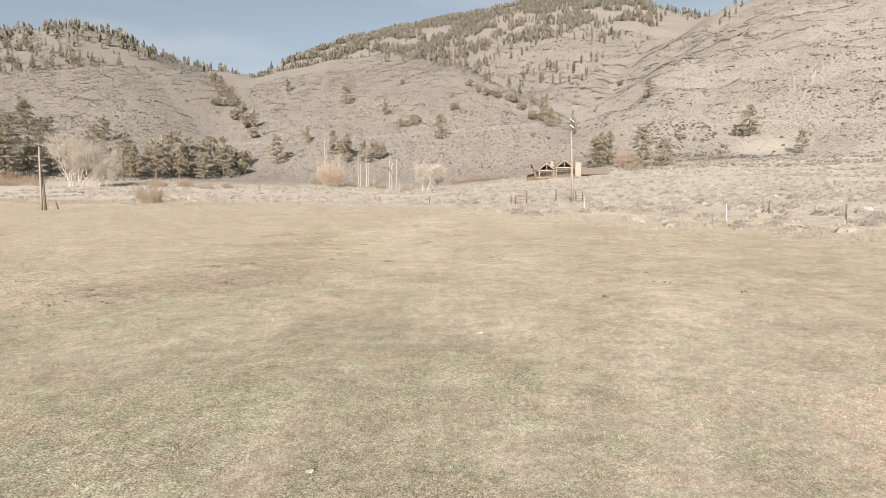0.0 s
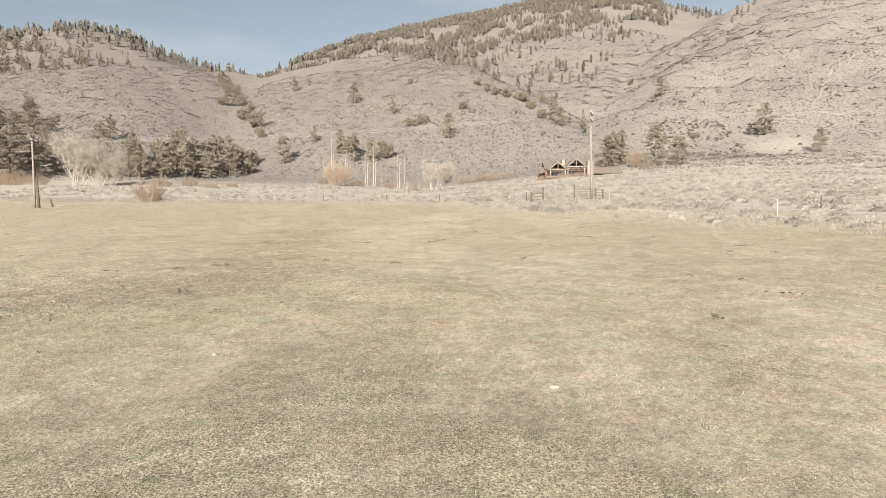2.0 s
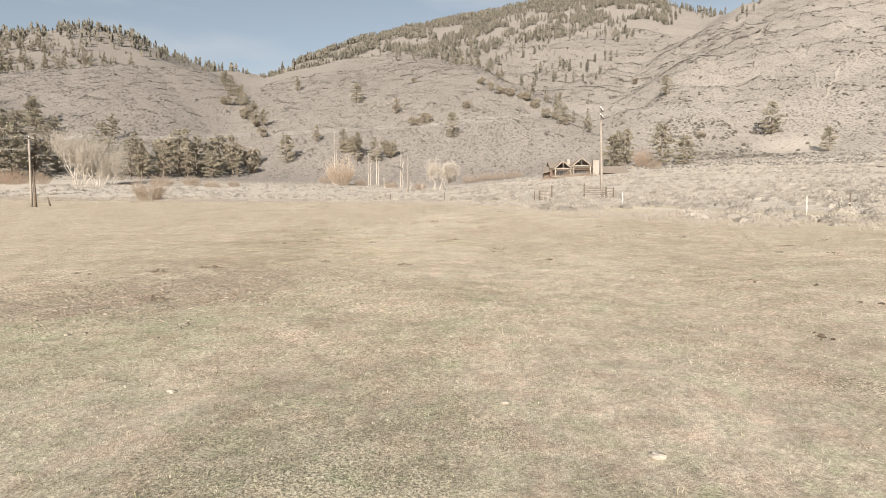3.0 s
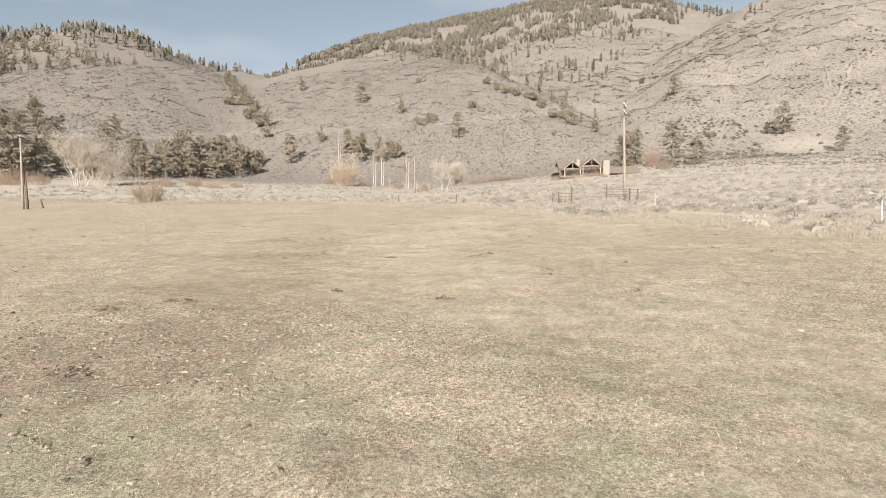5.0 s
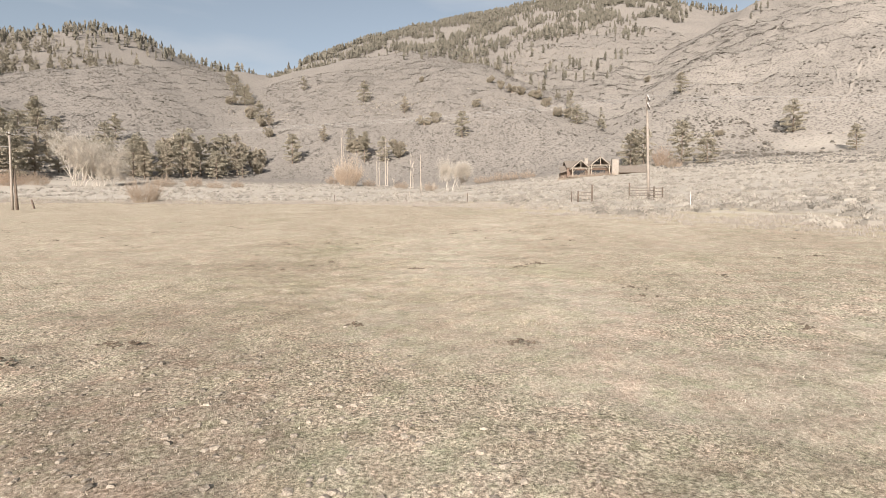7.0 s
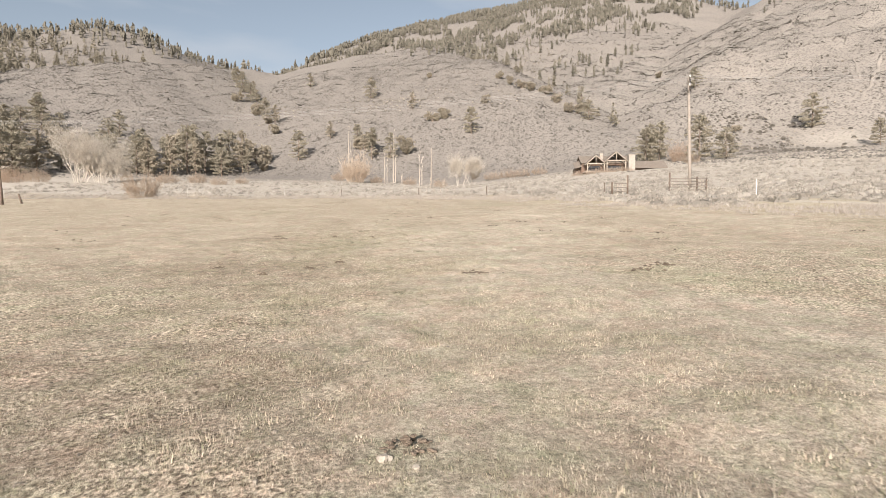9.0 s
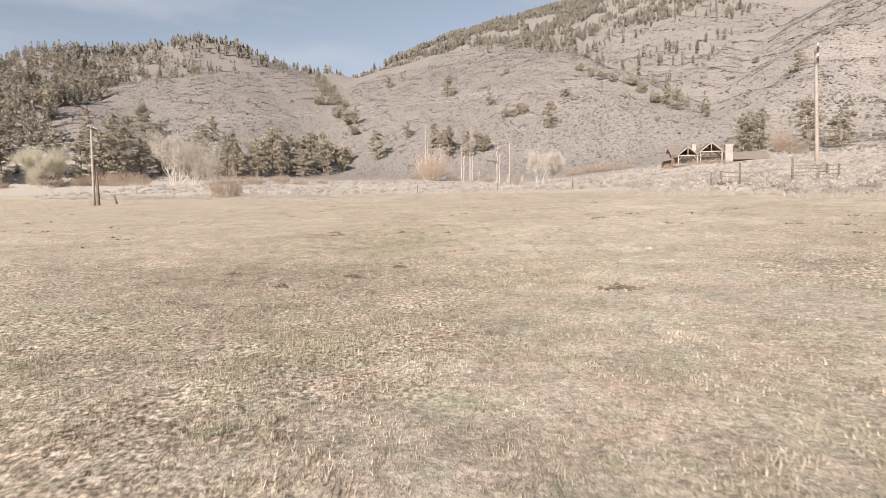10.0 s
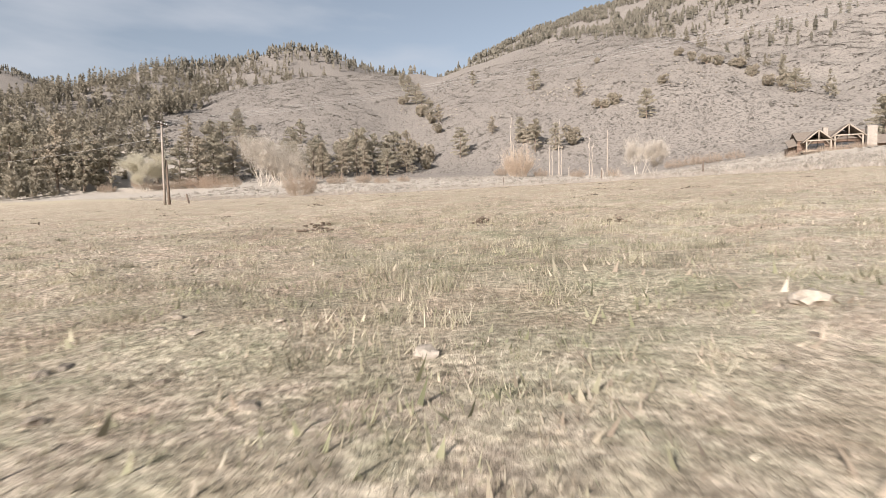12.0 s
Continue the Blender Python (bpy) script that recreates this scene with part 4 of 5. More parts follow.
# ---------------- fence line, stakes and gates
def post(name, x, y, tall, r, mat, label, lean=(0, 0), group=""):
    ob = empty(name, Matrix.Translation((x, y, ground_z(x, y) - 0.15)))
    bm = bmesh.new()
    add_tube(bm, ((0, 0, 0), (lean[0] * 0.5, lean[1] * 0.5, tall * 0.5), (lean[0], lean[1], tall + 0.15)), (r, r * 0.97, r * 0.9), 8)
    part("shaft", bm, mat, ob, smooth=True)
    bm = bmesh.new()
    add_tube(bm, ((lean[0], lean[1], tall + 0.14), (lean[0] * 1.02, lean[1] * 1.02, tall + 0.15 + r * 0.5)), (r * 0.93, r * 0.4), 8)
    part("cap", bm, mat, ob, "chamfered weathered top")
    return tagged(ob, label, "fence post", group)


post("leaning_stake", -69.4, 98.3, 1.4, 0.14, WOOD_DARK, "dark timber stake leaning in short grass", (-0.5, 0))
for x, y in ((22.8, 43.4), (16.0, 60.8), (-35.7, 113.7), (-78.4, 125.7), (28.5, 33.0), (-56, 120)):
    post("fence_stake", x, y, 1.35, 0.04, STAKE_WHITE, "pale bleached stake at the pasture's edge", group="stakes of the fence line")
for x, y in ((10.2, 80.0), (-2, 88), (-11, 96), (-24, 106), (31, 41.5), (29, 48), (35, 33)):
    post("fence_stake", x, y, 1.2, 0.06, WOOD_DARK, "thin dark fence stake in dry grass", group="stakes of the fence line")
for k in range(7):
    post("fence_stake", -16 + 1.5 * k, 140 + 0.4 * k + 0.5 * math.sin(k * 3), 1.0 + 0.3 * math.sin(k * 2.1), 0.07, WOOD_PALE, "short bleached stake in the sage", group="short stakes by the stream")


def rail_gate(x, y, wide, turn, rails, tall_post, low_post, label):
    """A pole gate: a tall and a low post, level rails between, uprights."""
    ob = empty("pole_gate", Matrix.Translation((x, y, ground_z(x, y) - 0.1)) @ Matrix.Rotation(turn, 4, "Z"))
    for at, tall in ((0, tall_post), (wide, low_post)):
        bm = bmesh.new()
        add_tube(bm, ((at, 0, -0.3), (at, 0, tall)), (0.10, 0.085), 8)
        part("post", bm, WOOD_DARK, ob, "dark round timber post", smooth=True)
    for k in range(rails):
        z = 0.35 + (low_post - 0.5) * k / (rails - 1)
        bm = bmesh.new()
        add_tube(bm, ((-0.1, -0.1, z), (wide / 2, -0.1, z + 0.03 * math.sin(k * 3)), (wide + 0.1, -0.1, z + 0.05)), (0.045, 0.05, 0.04), 6)
        part("rail", bm, WOOD_POLE, ob, smooth=True)
    for u in (0.33, 0.66):
        bm = bmesh.new()
        add_box(bm, (0.08, 0.05, low_post - 0.2), (wide * u, 0.0, low_post / 2), None, 0.01)
        part("upright", bm, WOOD_PALE, ob)
    return tagged(ob, label, "gate", "gates in the fence")


rail_gate(16.5, 78.5, 3.0, 0.15, 5, 2.1, 1.65, "weathered pole gate between dark posts")
rail_gate(19.5, 79.0, 1.0, 0.1, 4, 1.65, 1.6, "weathered pole fence panel beside gate")
rail_gate(12.3, 78.8, -1.6, 0.0, 3, 2.0, 1.3, "small low pole gate with one tall post")


# ---------------- the house on the apron
LOG_BROWN = material("red_brown_log_wall", (0.14, 0.095, 0.07), (0.25, 0.18, 0.135), 0.6, 0.8, island=True)
ROOF_TAN = material("weathered_shingle_roof", (0.15, 0.125, 0.10), (0.25, 0.21, 0.17), 0.7, 0.9, island=True)
TIMBER_PALE = material("peeled_pale_timber", (0.270, 0.225, 0.176), (0.405, 0.352, 0.285), 0.5, 0.7, island=True)
STONE_PALE = material("pale_field_stone", (0.27, 0.235, 0.195), (0.42, 0.375, 0.32), 0.4, 0.9, island=True)
MORTAR = material("pale_mortar", (0.24, 0.21, 0.18), (0.32, 0.285, 0.245), 0.3, 0.95, island=True)
# near-black glass, its colour standing in for the shade under the porch
GLASS = bpy.data.materials.new("dark_porch_shade_glass")
GLASS.use_nodes = True
GLASS.node_tree.nodes["Principled BSDF"].inputs["Base Color"].default_value = (0.02, 0.022, 0.025, 1)
GLASS.node_tree.nodes["Principled BSDF"].inputs["Roughness"].default_value = 0.3


def house_box(name, size, at, mat, parent, label=""):
    return part(name, add_box(bmesh.new(), size, at, None, 0.02), mat, parent, label)


def slab_roof(name, quad, thick, mat, parent, label=""):
    """A roof plane with thickness, from its four corners."""
    bm = bmesh.new()
    low = [bm.verts.new(q) for q in quad]
    high = [bm.verts.new(Vector(q) + Vector((0, 0, thick))) for q in quad]
    bm.faces.new(low[::-1])
    bm.faces.new(high)
    for k in range(4):
        bm.faces.new((low[k], low[(k + 1) % 4], high[(k + 1) % 4], high[k]))
    return part(name, bm, mat, parent, label)


def chimney(parent, x, y, z0, z1, wx, wy, seed):
    """A stone stack: mortar core, rows of field stones standing proud of it, a cap."""
    r = np.random.default_rng(seed)
    core = house_box("chimney", (wx, wy, z1 - z0), (x, y, (z0 + z1) / 2), MORTAR, parent, "pale field-stone chimney")
    z = z0
    while z < z1 - 0.25:
        h = r.uniform(0.28, 0.42)
        u = -wx / 2
        while u < wx / 2 - 0.15:
            w = min(r.uniform(0.3, 0.6), wx / 2 - u)
            house_box("stone", (w - 0.04, 0.14, h - 0.04), (x + u + w / 2, y - wy / 2 - 0.03 - r.uniform(0, 0.03), z + h / 2), STONE_PALE, core)
            u += w
        z += h
    house_box("chimney_cap", (wx + 0.25, wy + 0.25, 0.14), (x, y, z1 + 0.07), STONE_PALE, core)


def build_house():
    ox, oy = 37.5, 215.0
    oz = ground_z(48, 214) - 0.4
    h = empty("house", Matrix.Translation((ox, oy, oz)))
    # main body and the long roof behind the gables
    house_box("wall", (17.5, 8.0, 3.6), (8.0, 5.0, 1.8), LOG_BROWN, h, "red-brown log wall")
    slab_roof("roof", ((-1.2, 0.4, 3.5), (17.3, 0.4, 3.5), (17.3, 5.2, 6.4), (-1.2, 5.2, 6.4)), 0.22, ROOF_TAN, h, "weathered tan shingle roof")
    slab_roof("roof", ((-1.2, 10.0, 3.5), (-1.2, 5.2, 6.4), (17.3, 5.2, 6.4), (17.3, 10.0, 3.5)), 0.22, ROOF_TAN, h)
    for k in range(9):
        bm = bmesh.new()
        add_tube(bm, ((-0.9, 0.95, 0.3 + 0.38 * k), (16.8, 0.95, 0.3 + 0.38 * k)), (0.19, 0.19), 8)
        part("log", bm, LOG_BROWN, h, smooth=True)
    # two open timber gables facing the meadow
    for gx, half, eave, rise in ((3.4, 3.2, 3.0, 2.9), (10.4, 3.5, 4.1, 3.0)):
        ridge_z = eave + rise
        for s in (-1, 1):
            slab_roof("gable_roof", ((gx, -2.6, ridge_z), (gx + s * (half + 0.5), -2.6, eave - 0.35), (gx + s * (half + 0.5), 4.0, eave - 0.35), (gx, 4.0, ridge_z)), 0.2, ROOF_TAN, h, "pitched shingle gable roof")
            bm = bmesh.new()
            add_tube(bm, ((gx, -2.75, ridge_z - 0.1), (gx + s * (half + 0.6), -2.75, eave - 0.5)), (0.20, 0.20), 7)
            part("rafter", bm, TIMBER_PALE, h, "thick peeled log rafter", smooth=True)
            bm = bmesh.new()
            add_tube(bm, ((gx + s * (half - 0.3), -2.6, -0.4), (gx + s * (half - 0.3), -2.6, eave - 0.1)), (0.22, 0.2), 8)
            part("porch_post", bm, TIMBER_PALE, h, "peeled log post", smooth=True)
            bm = bmesh.new()
            add_tube(bm, ((gx + s * (half - 0.35), -2.6, eave - 1.5), (gx + s * (half - 1.5), -2.6, eave - 0.1)), (0.13, 0.13), 6)
            part("knee_brace", bm, TIMBER_PALE, h, smooth=True)
        bm = bmesh.new()
        add_tube(bm, ((gx - half, -2.6, eave), (gx + half, -2.6, eave)), (0.2, 0.2), 8)
        part("tie_beam", bm, TIMBER_PALE, h, "thick peeled log beam", smooth=True)
        bm = bmesh.new()
        add_tube(bm, ((gx, -2.6, eave), (gx, -2.6, ridge_z - 0.15)), (0.15, 0.15), 7)
        part("king_post", bm, TIMBER_PALE, h, smooth=True)
        # added dark panel with glass, in place of the shade behind the open gable
        w = house_box("shade_window", (2 * half - 1.6, 0.12, 1.9), (gx, 0.72, 1.75), WOOD_DARK, h, "wide dark panel standing in for the porch's shade")
        for k in range(3):
            pw = (2 * half - 2.0) / 3
            house_box("shade_pane", (pw - 0.1, 0.04, 1.6), (gx + (k - 1) * pw, 0.64, 1.75), GLASS, w, "near-black glass standing in for shade")
    # porch rail and deck
    house_box("deck", (15.5, 3.4, 0.3), (7.2, -1.2, 0.15), TIMBER_PALE, h, "plank porch deck")
    for z in (0.75, 1.2):
        bm = bmesh.new()
        add_tube(bm, ((6.9, -2.7, z), (14.2, -2.7, z)), (0.07, 0.07), 6)
        part("porch_rail", bm, TIMBER_PALE, h)
    chimney(h, 6.6, 3.6, 3.0, 7.3, 1.2, 1.1, 1)
    chimney(h, 15.9, -1.2, -0.5, 6.2, 2.3, 1.6, 2)
    # garage wing
    house_box("garage_wall", (10.5, 5.4, 2.3), (23.4, 4.6, 1.15), LOG_BROWN, h, "low red-brown garage wall")
    slab_roof("garage_roof", ((17.6, 0.2, 1.75), (29.2, 0.2, 1.75), (29.2, 4.6, 4.6), (17.6, 4.6, 4.6)), 0.2, ROOF_TAN, h, "low tan shingle roof")
    slab_roof("garage_roof", ((17.6, 8.2, 2.5), (17.6, 4.6, 4.6), (29.2, 4.6, 4.6), (29.2, 8.2, 2.5)), 0.2, ROOF_TAN, h)
    # low lean-to at the other end
    house_box("lean_to_wall", (2.0, 3.6, 2.0), (-1.8, 4.6, 1.0), WOOD_DARK, h, "dark lean-to wall")
    slab_roof("lean_to_roof", ((-3.1, 0.8, 1.7), (-0.7, 0.8, 2.3), (-0.7, 5.0, 4.8), (-3.1, 5.0, 3.9)), 0.2, ROOF_TAN, h)
    return tagged(h, "log house with two open timber gables and stone chimneys", "house")


build_house()


# ---------------- sagebrush, hill scrub, grass
def scatter(name, x, y, sizes, model_v, model_f, mat, label, category, flat=1.0, sink=0.1, smooth=False, tint=(0.72, 1.18)):
    """Many small copies of a few model clumps, joined into one mesh."""
    r = np.random.default_rng(len(x))
    z = height(x, y)
    kind = r.integers(0, len(model_v), len(x))
    vs, fs, tones, start = [], [], [], 0
    for k in range(len(model_v)):
        i = np.where(kind == k)[0]
        a = r.uniform(0, 6.28, len(i))
        m = model_v[k]
        c, s = np.cos(a)[:, None], np.sin(a)[:, None]
        sc = sizes[i][:, None]
        v = np.stack([x[i][:, None] + sc * (c * m[:, 0] - s * m[:, 1]), y[i][:, None] + sc * (s * m[:, 0] + c * m[:, 1]), z[i][:, None] + sc * (m[:, 2] * flat - sink)], -1)
        f = model_f[k][None] + start + np.arange(len(i))[:, None, None] * len(m)
        vs.append(v.reshape(-1, 3))
        fs.append(f.reshape(-1, 3))
        tones.append(np.repeat(r.uniform(*tint, len(i)), len(m)))
        start += len(i) * len(m)
    ob = sheet(name, np.concatenate(vs), np.concatenate(fs), mat, smooth)
    ob.data.attributes.new("tone", "FLOAT", "POINT").data.foreach_set("value", np.concatenate(tones).astype(np.float32))
    return tagged(ob, label, category, kind="stuff")


def mound_model(seed, sides=6, rings=1, top=0.1, rim=0.25):
    """A low lumpy mound one metre across: uneven rim, rounded top."""
    r = np.random.default_rng(seed)
    a = np.arange(sides) / sides * 2 * math.pi + r.uniform(-0.2, 0.2, sides)
    v, f = [], []
    for k in range(rings):
        rad = 0.5 * (1 - 0.35 * k) * r.uniform(1 - rim, 1 + rim, sides)
        v.append(np.stack([rad * np.cos(a), rad * np.sin(a), np.full(sides, 0.36 * k) + r.uniform(-0.04, 0.04, sides) * (k > 0)], -1))
    v.append(np.array([[r.uniform(-top, top), r.uniform(-top, top), 0.5]]))
    i = np.arange(sides)
    j = (i + 1) % sides
    for k in range(rings - 1):
        f += [np.stack([i + k * sides, j + k * sides, j + (k + 1) * sides], -1), np.stack([i + k * sides, j + (k + 1) * sides, i + (k + 1) * sides], -1)]
    f.append(np.stack([i + (rings - 1) * sides, j + (rings - 1) * sides, np.full(sides, rings * sides)], -1))
    return np.concatenate(v), np.concatenate(f)


def bush_model(seed, leaves, leaf):
    """A round twiggy clump one metre across made of upturned slivers round a dense middle."""
    r = np.random.default_rng(seed)
    d = r.normal(0, 1, (leaves, 3))
    d[:, 2] = np.abs(d[:, 2])
    d /= np.linalg.norm(d, axis=1)[:, None]
    lump = 1 + 0.2 * np.sin(3 * np.arctan2(d[:, 1], d[:, 0]) + seed)
    c = d * r.uniform(0.24, 0.52, (leaves, 1)) * np.array([1, 1, 0.95]) * lump[:, None]
    side = np.cross(d, r.normal(0, 1, (leaves, 3)))
    side /= np.linalg.norm(side, axis=1)[:, None]
    up = d * 0.6 + np.array([0, 0, 0.7])
    v = np.stack([c - side * leaf, c + side * leaf, c + up * leaf * 2.0], 1).reshape(-1, 3)
    f = np.arange(leaves * 3).reshape(-1, 3)
    heart, web = mound_model(seed, 6, 2 if leaves > 50 else 1, 0.2, 0.4)
    return np.concatenate([v, heart * np.array([0.82, 0.82, 0.7])]), np.concatenate([f, web + len(v)])


def sow_sage():
    r = np.random.default_rng(5)
    x, y = r.uniform(-140, 200, 40000), r.uniform(8, 260, 40000)
    past = beyond(x, y)
    keep = (past > np.where(x > 2, 2.6, 4.5) + 3 * ripple(x, y, 10, 20)) & (np.abs(past - 9.5) > 1.0) & (ripple(x, y, 16, 21) + 0.8 * ripple(x, y, 6, 22) > np.where(x > 5, -0.75, -0.35)) & (np.abs(x) < 1.05 * y + 25)
    keep &= ~((x > 31) & (x < 68) & (y > 211) & (y < 226)) & (np.hypot((x - 176) / 14, (y - 297) / 24) > 1.1)
    x, y = x[keep], y[keep]
    close = (y < 105) & (x > -30)
    thin = r.random(len(x))
    for name, pick, leaves, leaf in (("sagebrush", close & (thin < 0.54), 100, 0.036), ("far_sagebrush", ~close & (thin < 0.46), 16, 0.066)):
        models = [bush_model(100 + k, leaves, leaf) for k in range(6)]
        scatter(name, x[pick], y[pick], r.uniform(0.6, 1.9, pick.sum()) * np.where(y[pick] < 75, 1.15, 1.0), [m[0] for m in models], [m[1] for m in models], SAGE, "pale grey-tan sagebrush on dry sandy ground", "sagebrush", 0.85)


def dirt_track(points, wide, label):
    """A narrow bare strip laid over the slope."""
    pts = []
    for (ax, ay), (bx, by) in zip(points, points[1:]):
        n = max(2, int(math.hypot(bx - ax, by - ay) / 3))
        pts += [(ax + (bx - ax) * k / n, ay + (by - ay) * k / n) for k in range(n)]
    p = np.array(pts + [points[-1]], float)
    p += np.stack([1.2 * ripple(p[:, 0], p[:, 1], 14, 50), 1.2 * ripple(p[:, 0], p[:, 1], 11, 51)], -1)
    d = np.gradient(p, axis=0)
    d /= np.linalg.norm(d, axis=1)[:, None]
    w = wide * (0.7 + 0.5 * np.abs(ripple(p[:, 0], p[:, 1], 8, 52)))[:, None] * np.interp(np.linspace(0, 1, len(p)), (0, 0.1, 0.9, 1), (0.1, 1, 1, 0.1))[:, None]
    rows = [p + np.stack([-d[:, 1], d[:, 0]], -1) * w * s for s in (-0.5, 0, 0.5)]
    v = np.stack([np.column_stack([q, height(q[:, 0], q[:, 1]) + h]) for q, h in zip(rows, (0.3, 0.5, 0.3))], 1).reshape(-1, 3)
    i = np.arange(len(p) - 1)[:, None] * 3
    f = np.concatenate([i + np.array([[0, 1, 4, 3]]), i + np.array([[1, 2, 5, 4]])])
    return tagged(sheet("dirt_track", v, f, SAND, smooth=True), label, "track", kind="structure")


SAND = material("pale_granite_sand", (0.23, 0.205, 0.173), (0.31, 0.277, 0.235), 1.5, 0.95)
dirt_track(((135, 386), (206, 460), (273, 511), (314, 542)), 1.6, "pale dirt track climbing across the hill")
dirt_track(((148, 389), (221, 458), (277, 489)), 1.0, "faint second track across the hill")
dirt_track(((268, 391), (232, 349), (211, 329)), 2.0, "pale scree streak down the slope")
dirt_track(((290, 391), (277, 387), (232, 353)), 1.6, "pale scree streak down the slope")
dirt_track(((256, 401), (240, 372), (229, 352)), 1.3, "pale scree streak down the slope")


def sow_dark_shrubs():
    r = np.random.default_rng(12)
    models = [mound_model(400 + k, 7, 2) for k in range(6)]
    x, y = r.uniform(105, 200, 800), r.uniform(258, 350, 800)
    keep = (np.abs(x - 0.2 * y - 85) < 32) & (ripple(x, y, 14, 25) > -0.2) & (np.hypot((x - 176) / 14, (y - 297) / 24) > 1.15)
    x, y = np.concatenate([x[keep], r.uniform(60, 300, 160)]), np.concatenate([y[keep], r.uniform(265, 420, 160)])
    scatter("dark_shrubs", x, y, r.uniform(1.1, 2.6, len(x)), [m[0] for m in models], [m[1] for m in models], SHRUB_DARK, "round dark shrubs dotted over pale granite sand", "shrubs", 1.1, smooth=True)


def sow_scrub():
    r = np.random.default_rng(6)
    models = [mound_model(200 + k, 5, 1, 0.30) for k in range(8)]
    x, y, size = [], [], []
    for count, xr, yr, low, high in ((34000, (-340, 60), (220, 560), 0.8, 2.2), (44000, (60, 460), (190, 640), 0.45, 1.8), (11000, (-120, 300), (480, 820), 1.2, 3.0)):
        a, b = r.uniform(*xr, count), r.uniform(*yr, count)
        sand = np.exp(-((a - 140 - 0.2 * (b - 300)) / 70) ** 2 - ((b - 310) / 60) ** 2)
        keep = (height(a, b) > 0.0831 * b + 0.0175 * a + 8) & (ripple(a, b, 20, 23) + 0.7 * ripple(a, b, 7, 24) > -1.1 + 1.3 * sand) & (np.hypot((a - 176) / 14, (b - 297) / 24) > 1.1) & (np.abs(a) < 0.95 * b)
        x.append(a[keep])
        y.append(b[keep])
        size.append(low + (high - low) * r.uniform(0, 1, keep.sum()) ** 1.8)
    x, y = np.concatenate(x), np.concatenate(y)
    scatter("hill_scrub", x, y, np.concatenate(size), [m[0] for m in models], [m[1] for m in models], SCRUB, "low grey scrub dotted over the granite hills", "scrub", 0.95, smooth=True)


def blades(name, x, y, long, wide, lean, mat, label, category, tone=None):
    """Single grass blades, each a bent sliver of its own."""
    r = np.random.default_rng(len(x))
    n = len(x)
    z = height(x, y)
    a = r.uniform(0, 6.28, n)
    tip = np.stack([lean * np.cos(a) * long, lean * np.sin(a) * long, long * np.sqrt(np.clip(1 - lean ** 2, 0.05, 1))], -1)
    b = a + r.uniform(0.6, 2.5, n)
    side = np.stack([np.cos(b) * wide, np.sin(b) * wide, np.zeros(n)], -1)
    p = np.stack([x, y, z - 0.01], -1)
    v = np.stack([p - side, p + side, p + tip], 1).reshape(-1, 3)
    ob = sheet(name, v, np.arange(3 * n).reshape(-1, 3), mat)
    if tone is None:
        tone = np.ones(n)
    ob.data.attributes.new("tone", "FLOAT", "POINT").data.foreach_set("value", np.repeat(tone, 3).astype(np.float32))
    return tagged(ob, label, category, kind="stuff")


def tufted(r, x, y, per, across):
    """Blade places and tones for tufts at x, y: each tuft pale, middling or dark as a whole."""
    tone = r.choice((0.55, 0.78, 1.0, 1.16, 1.3), len(x), p=(0.14, 0.22, 0.28, 0.22, 0.14)) * r.uniform(0.9, 1.1, len(x))
    size = r.uniform(0.5, 1.5, len(x))
    n = len(x) * per
    return (np.repeat(x, per) + r.normal(0, across, n) * np.repeat(size, per), np.repeat(y, per) + r.normal(0, across, n) * np.repeat(size, per),
            np.repeat(tone, per), np.repeat(np.clip(size, 0.6, 1.3), per))


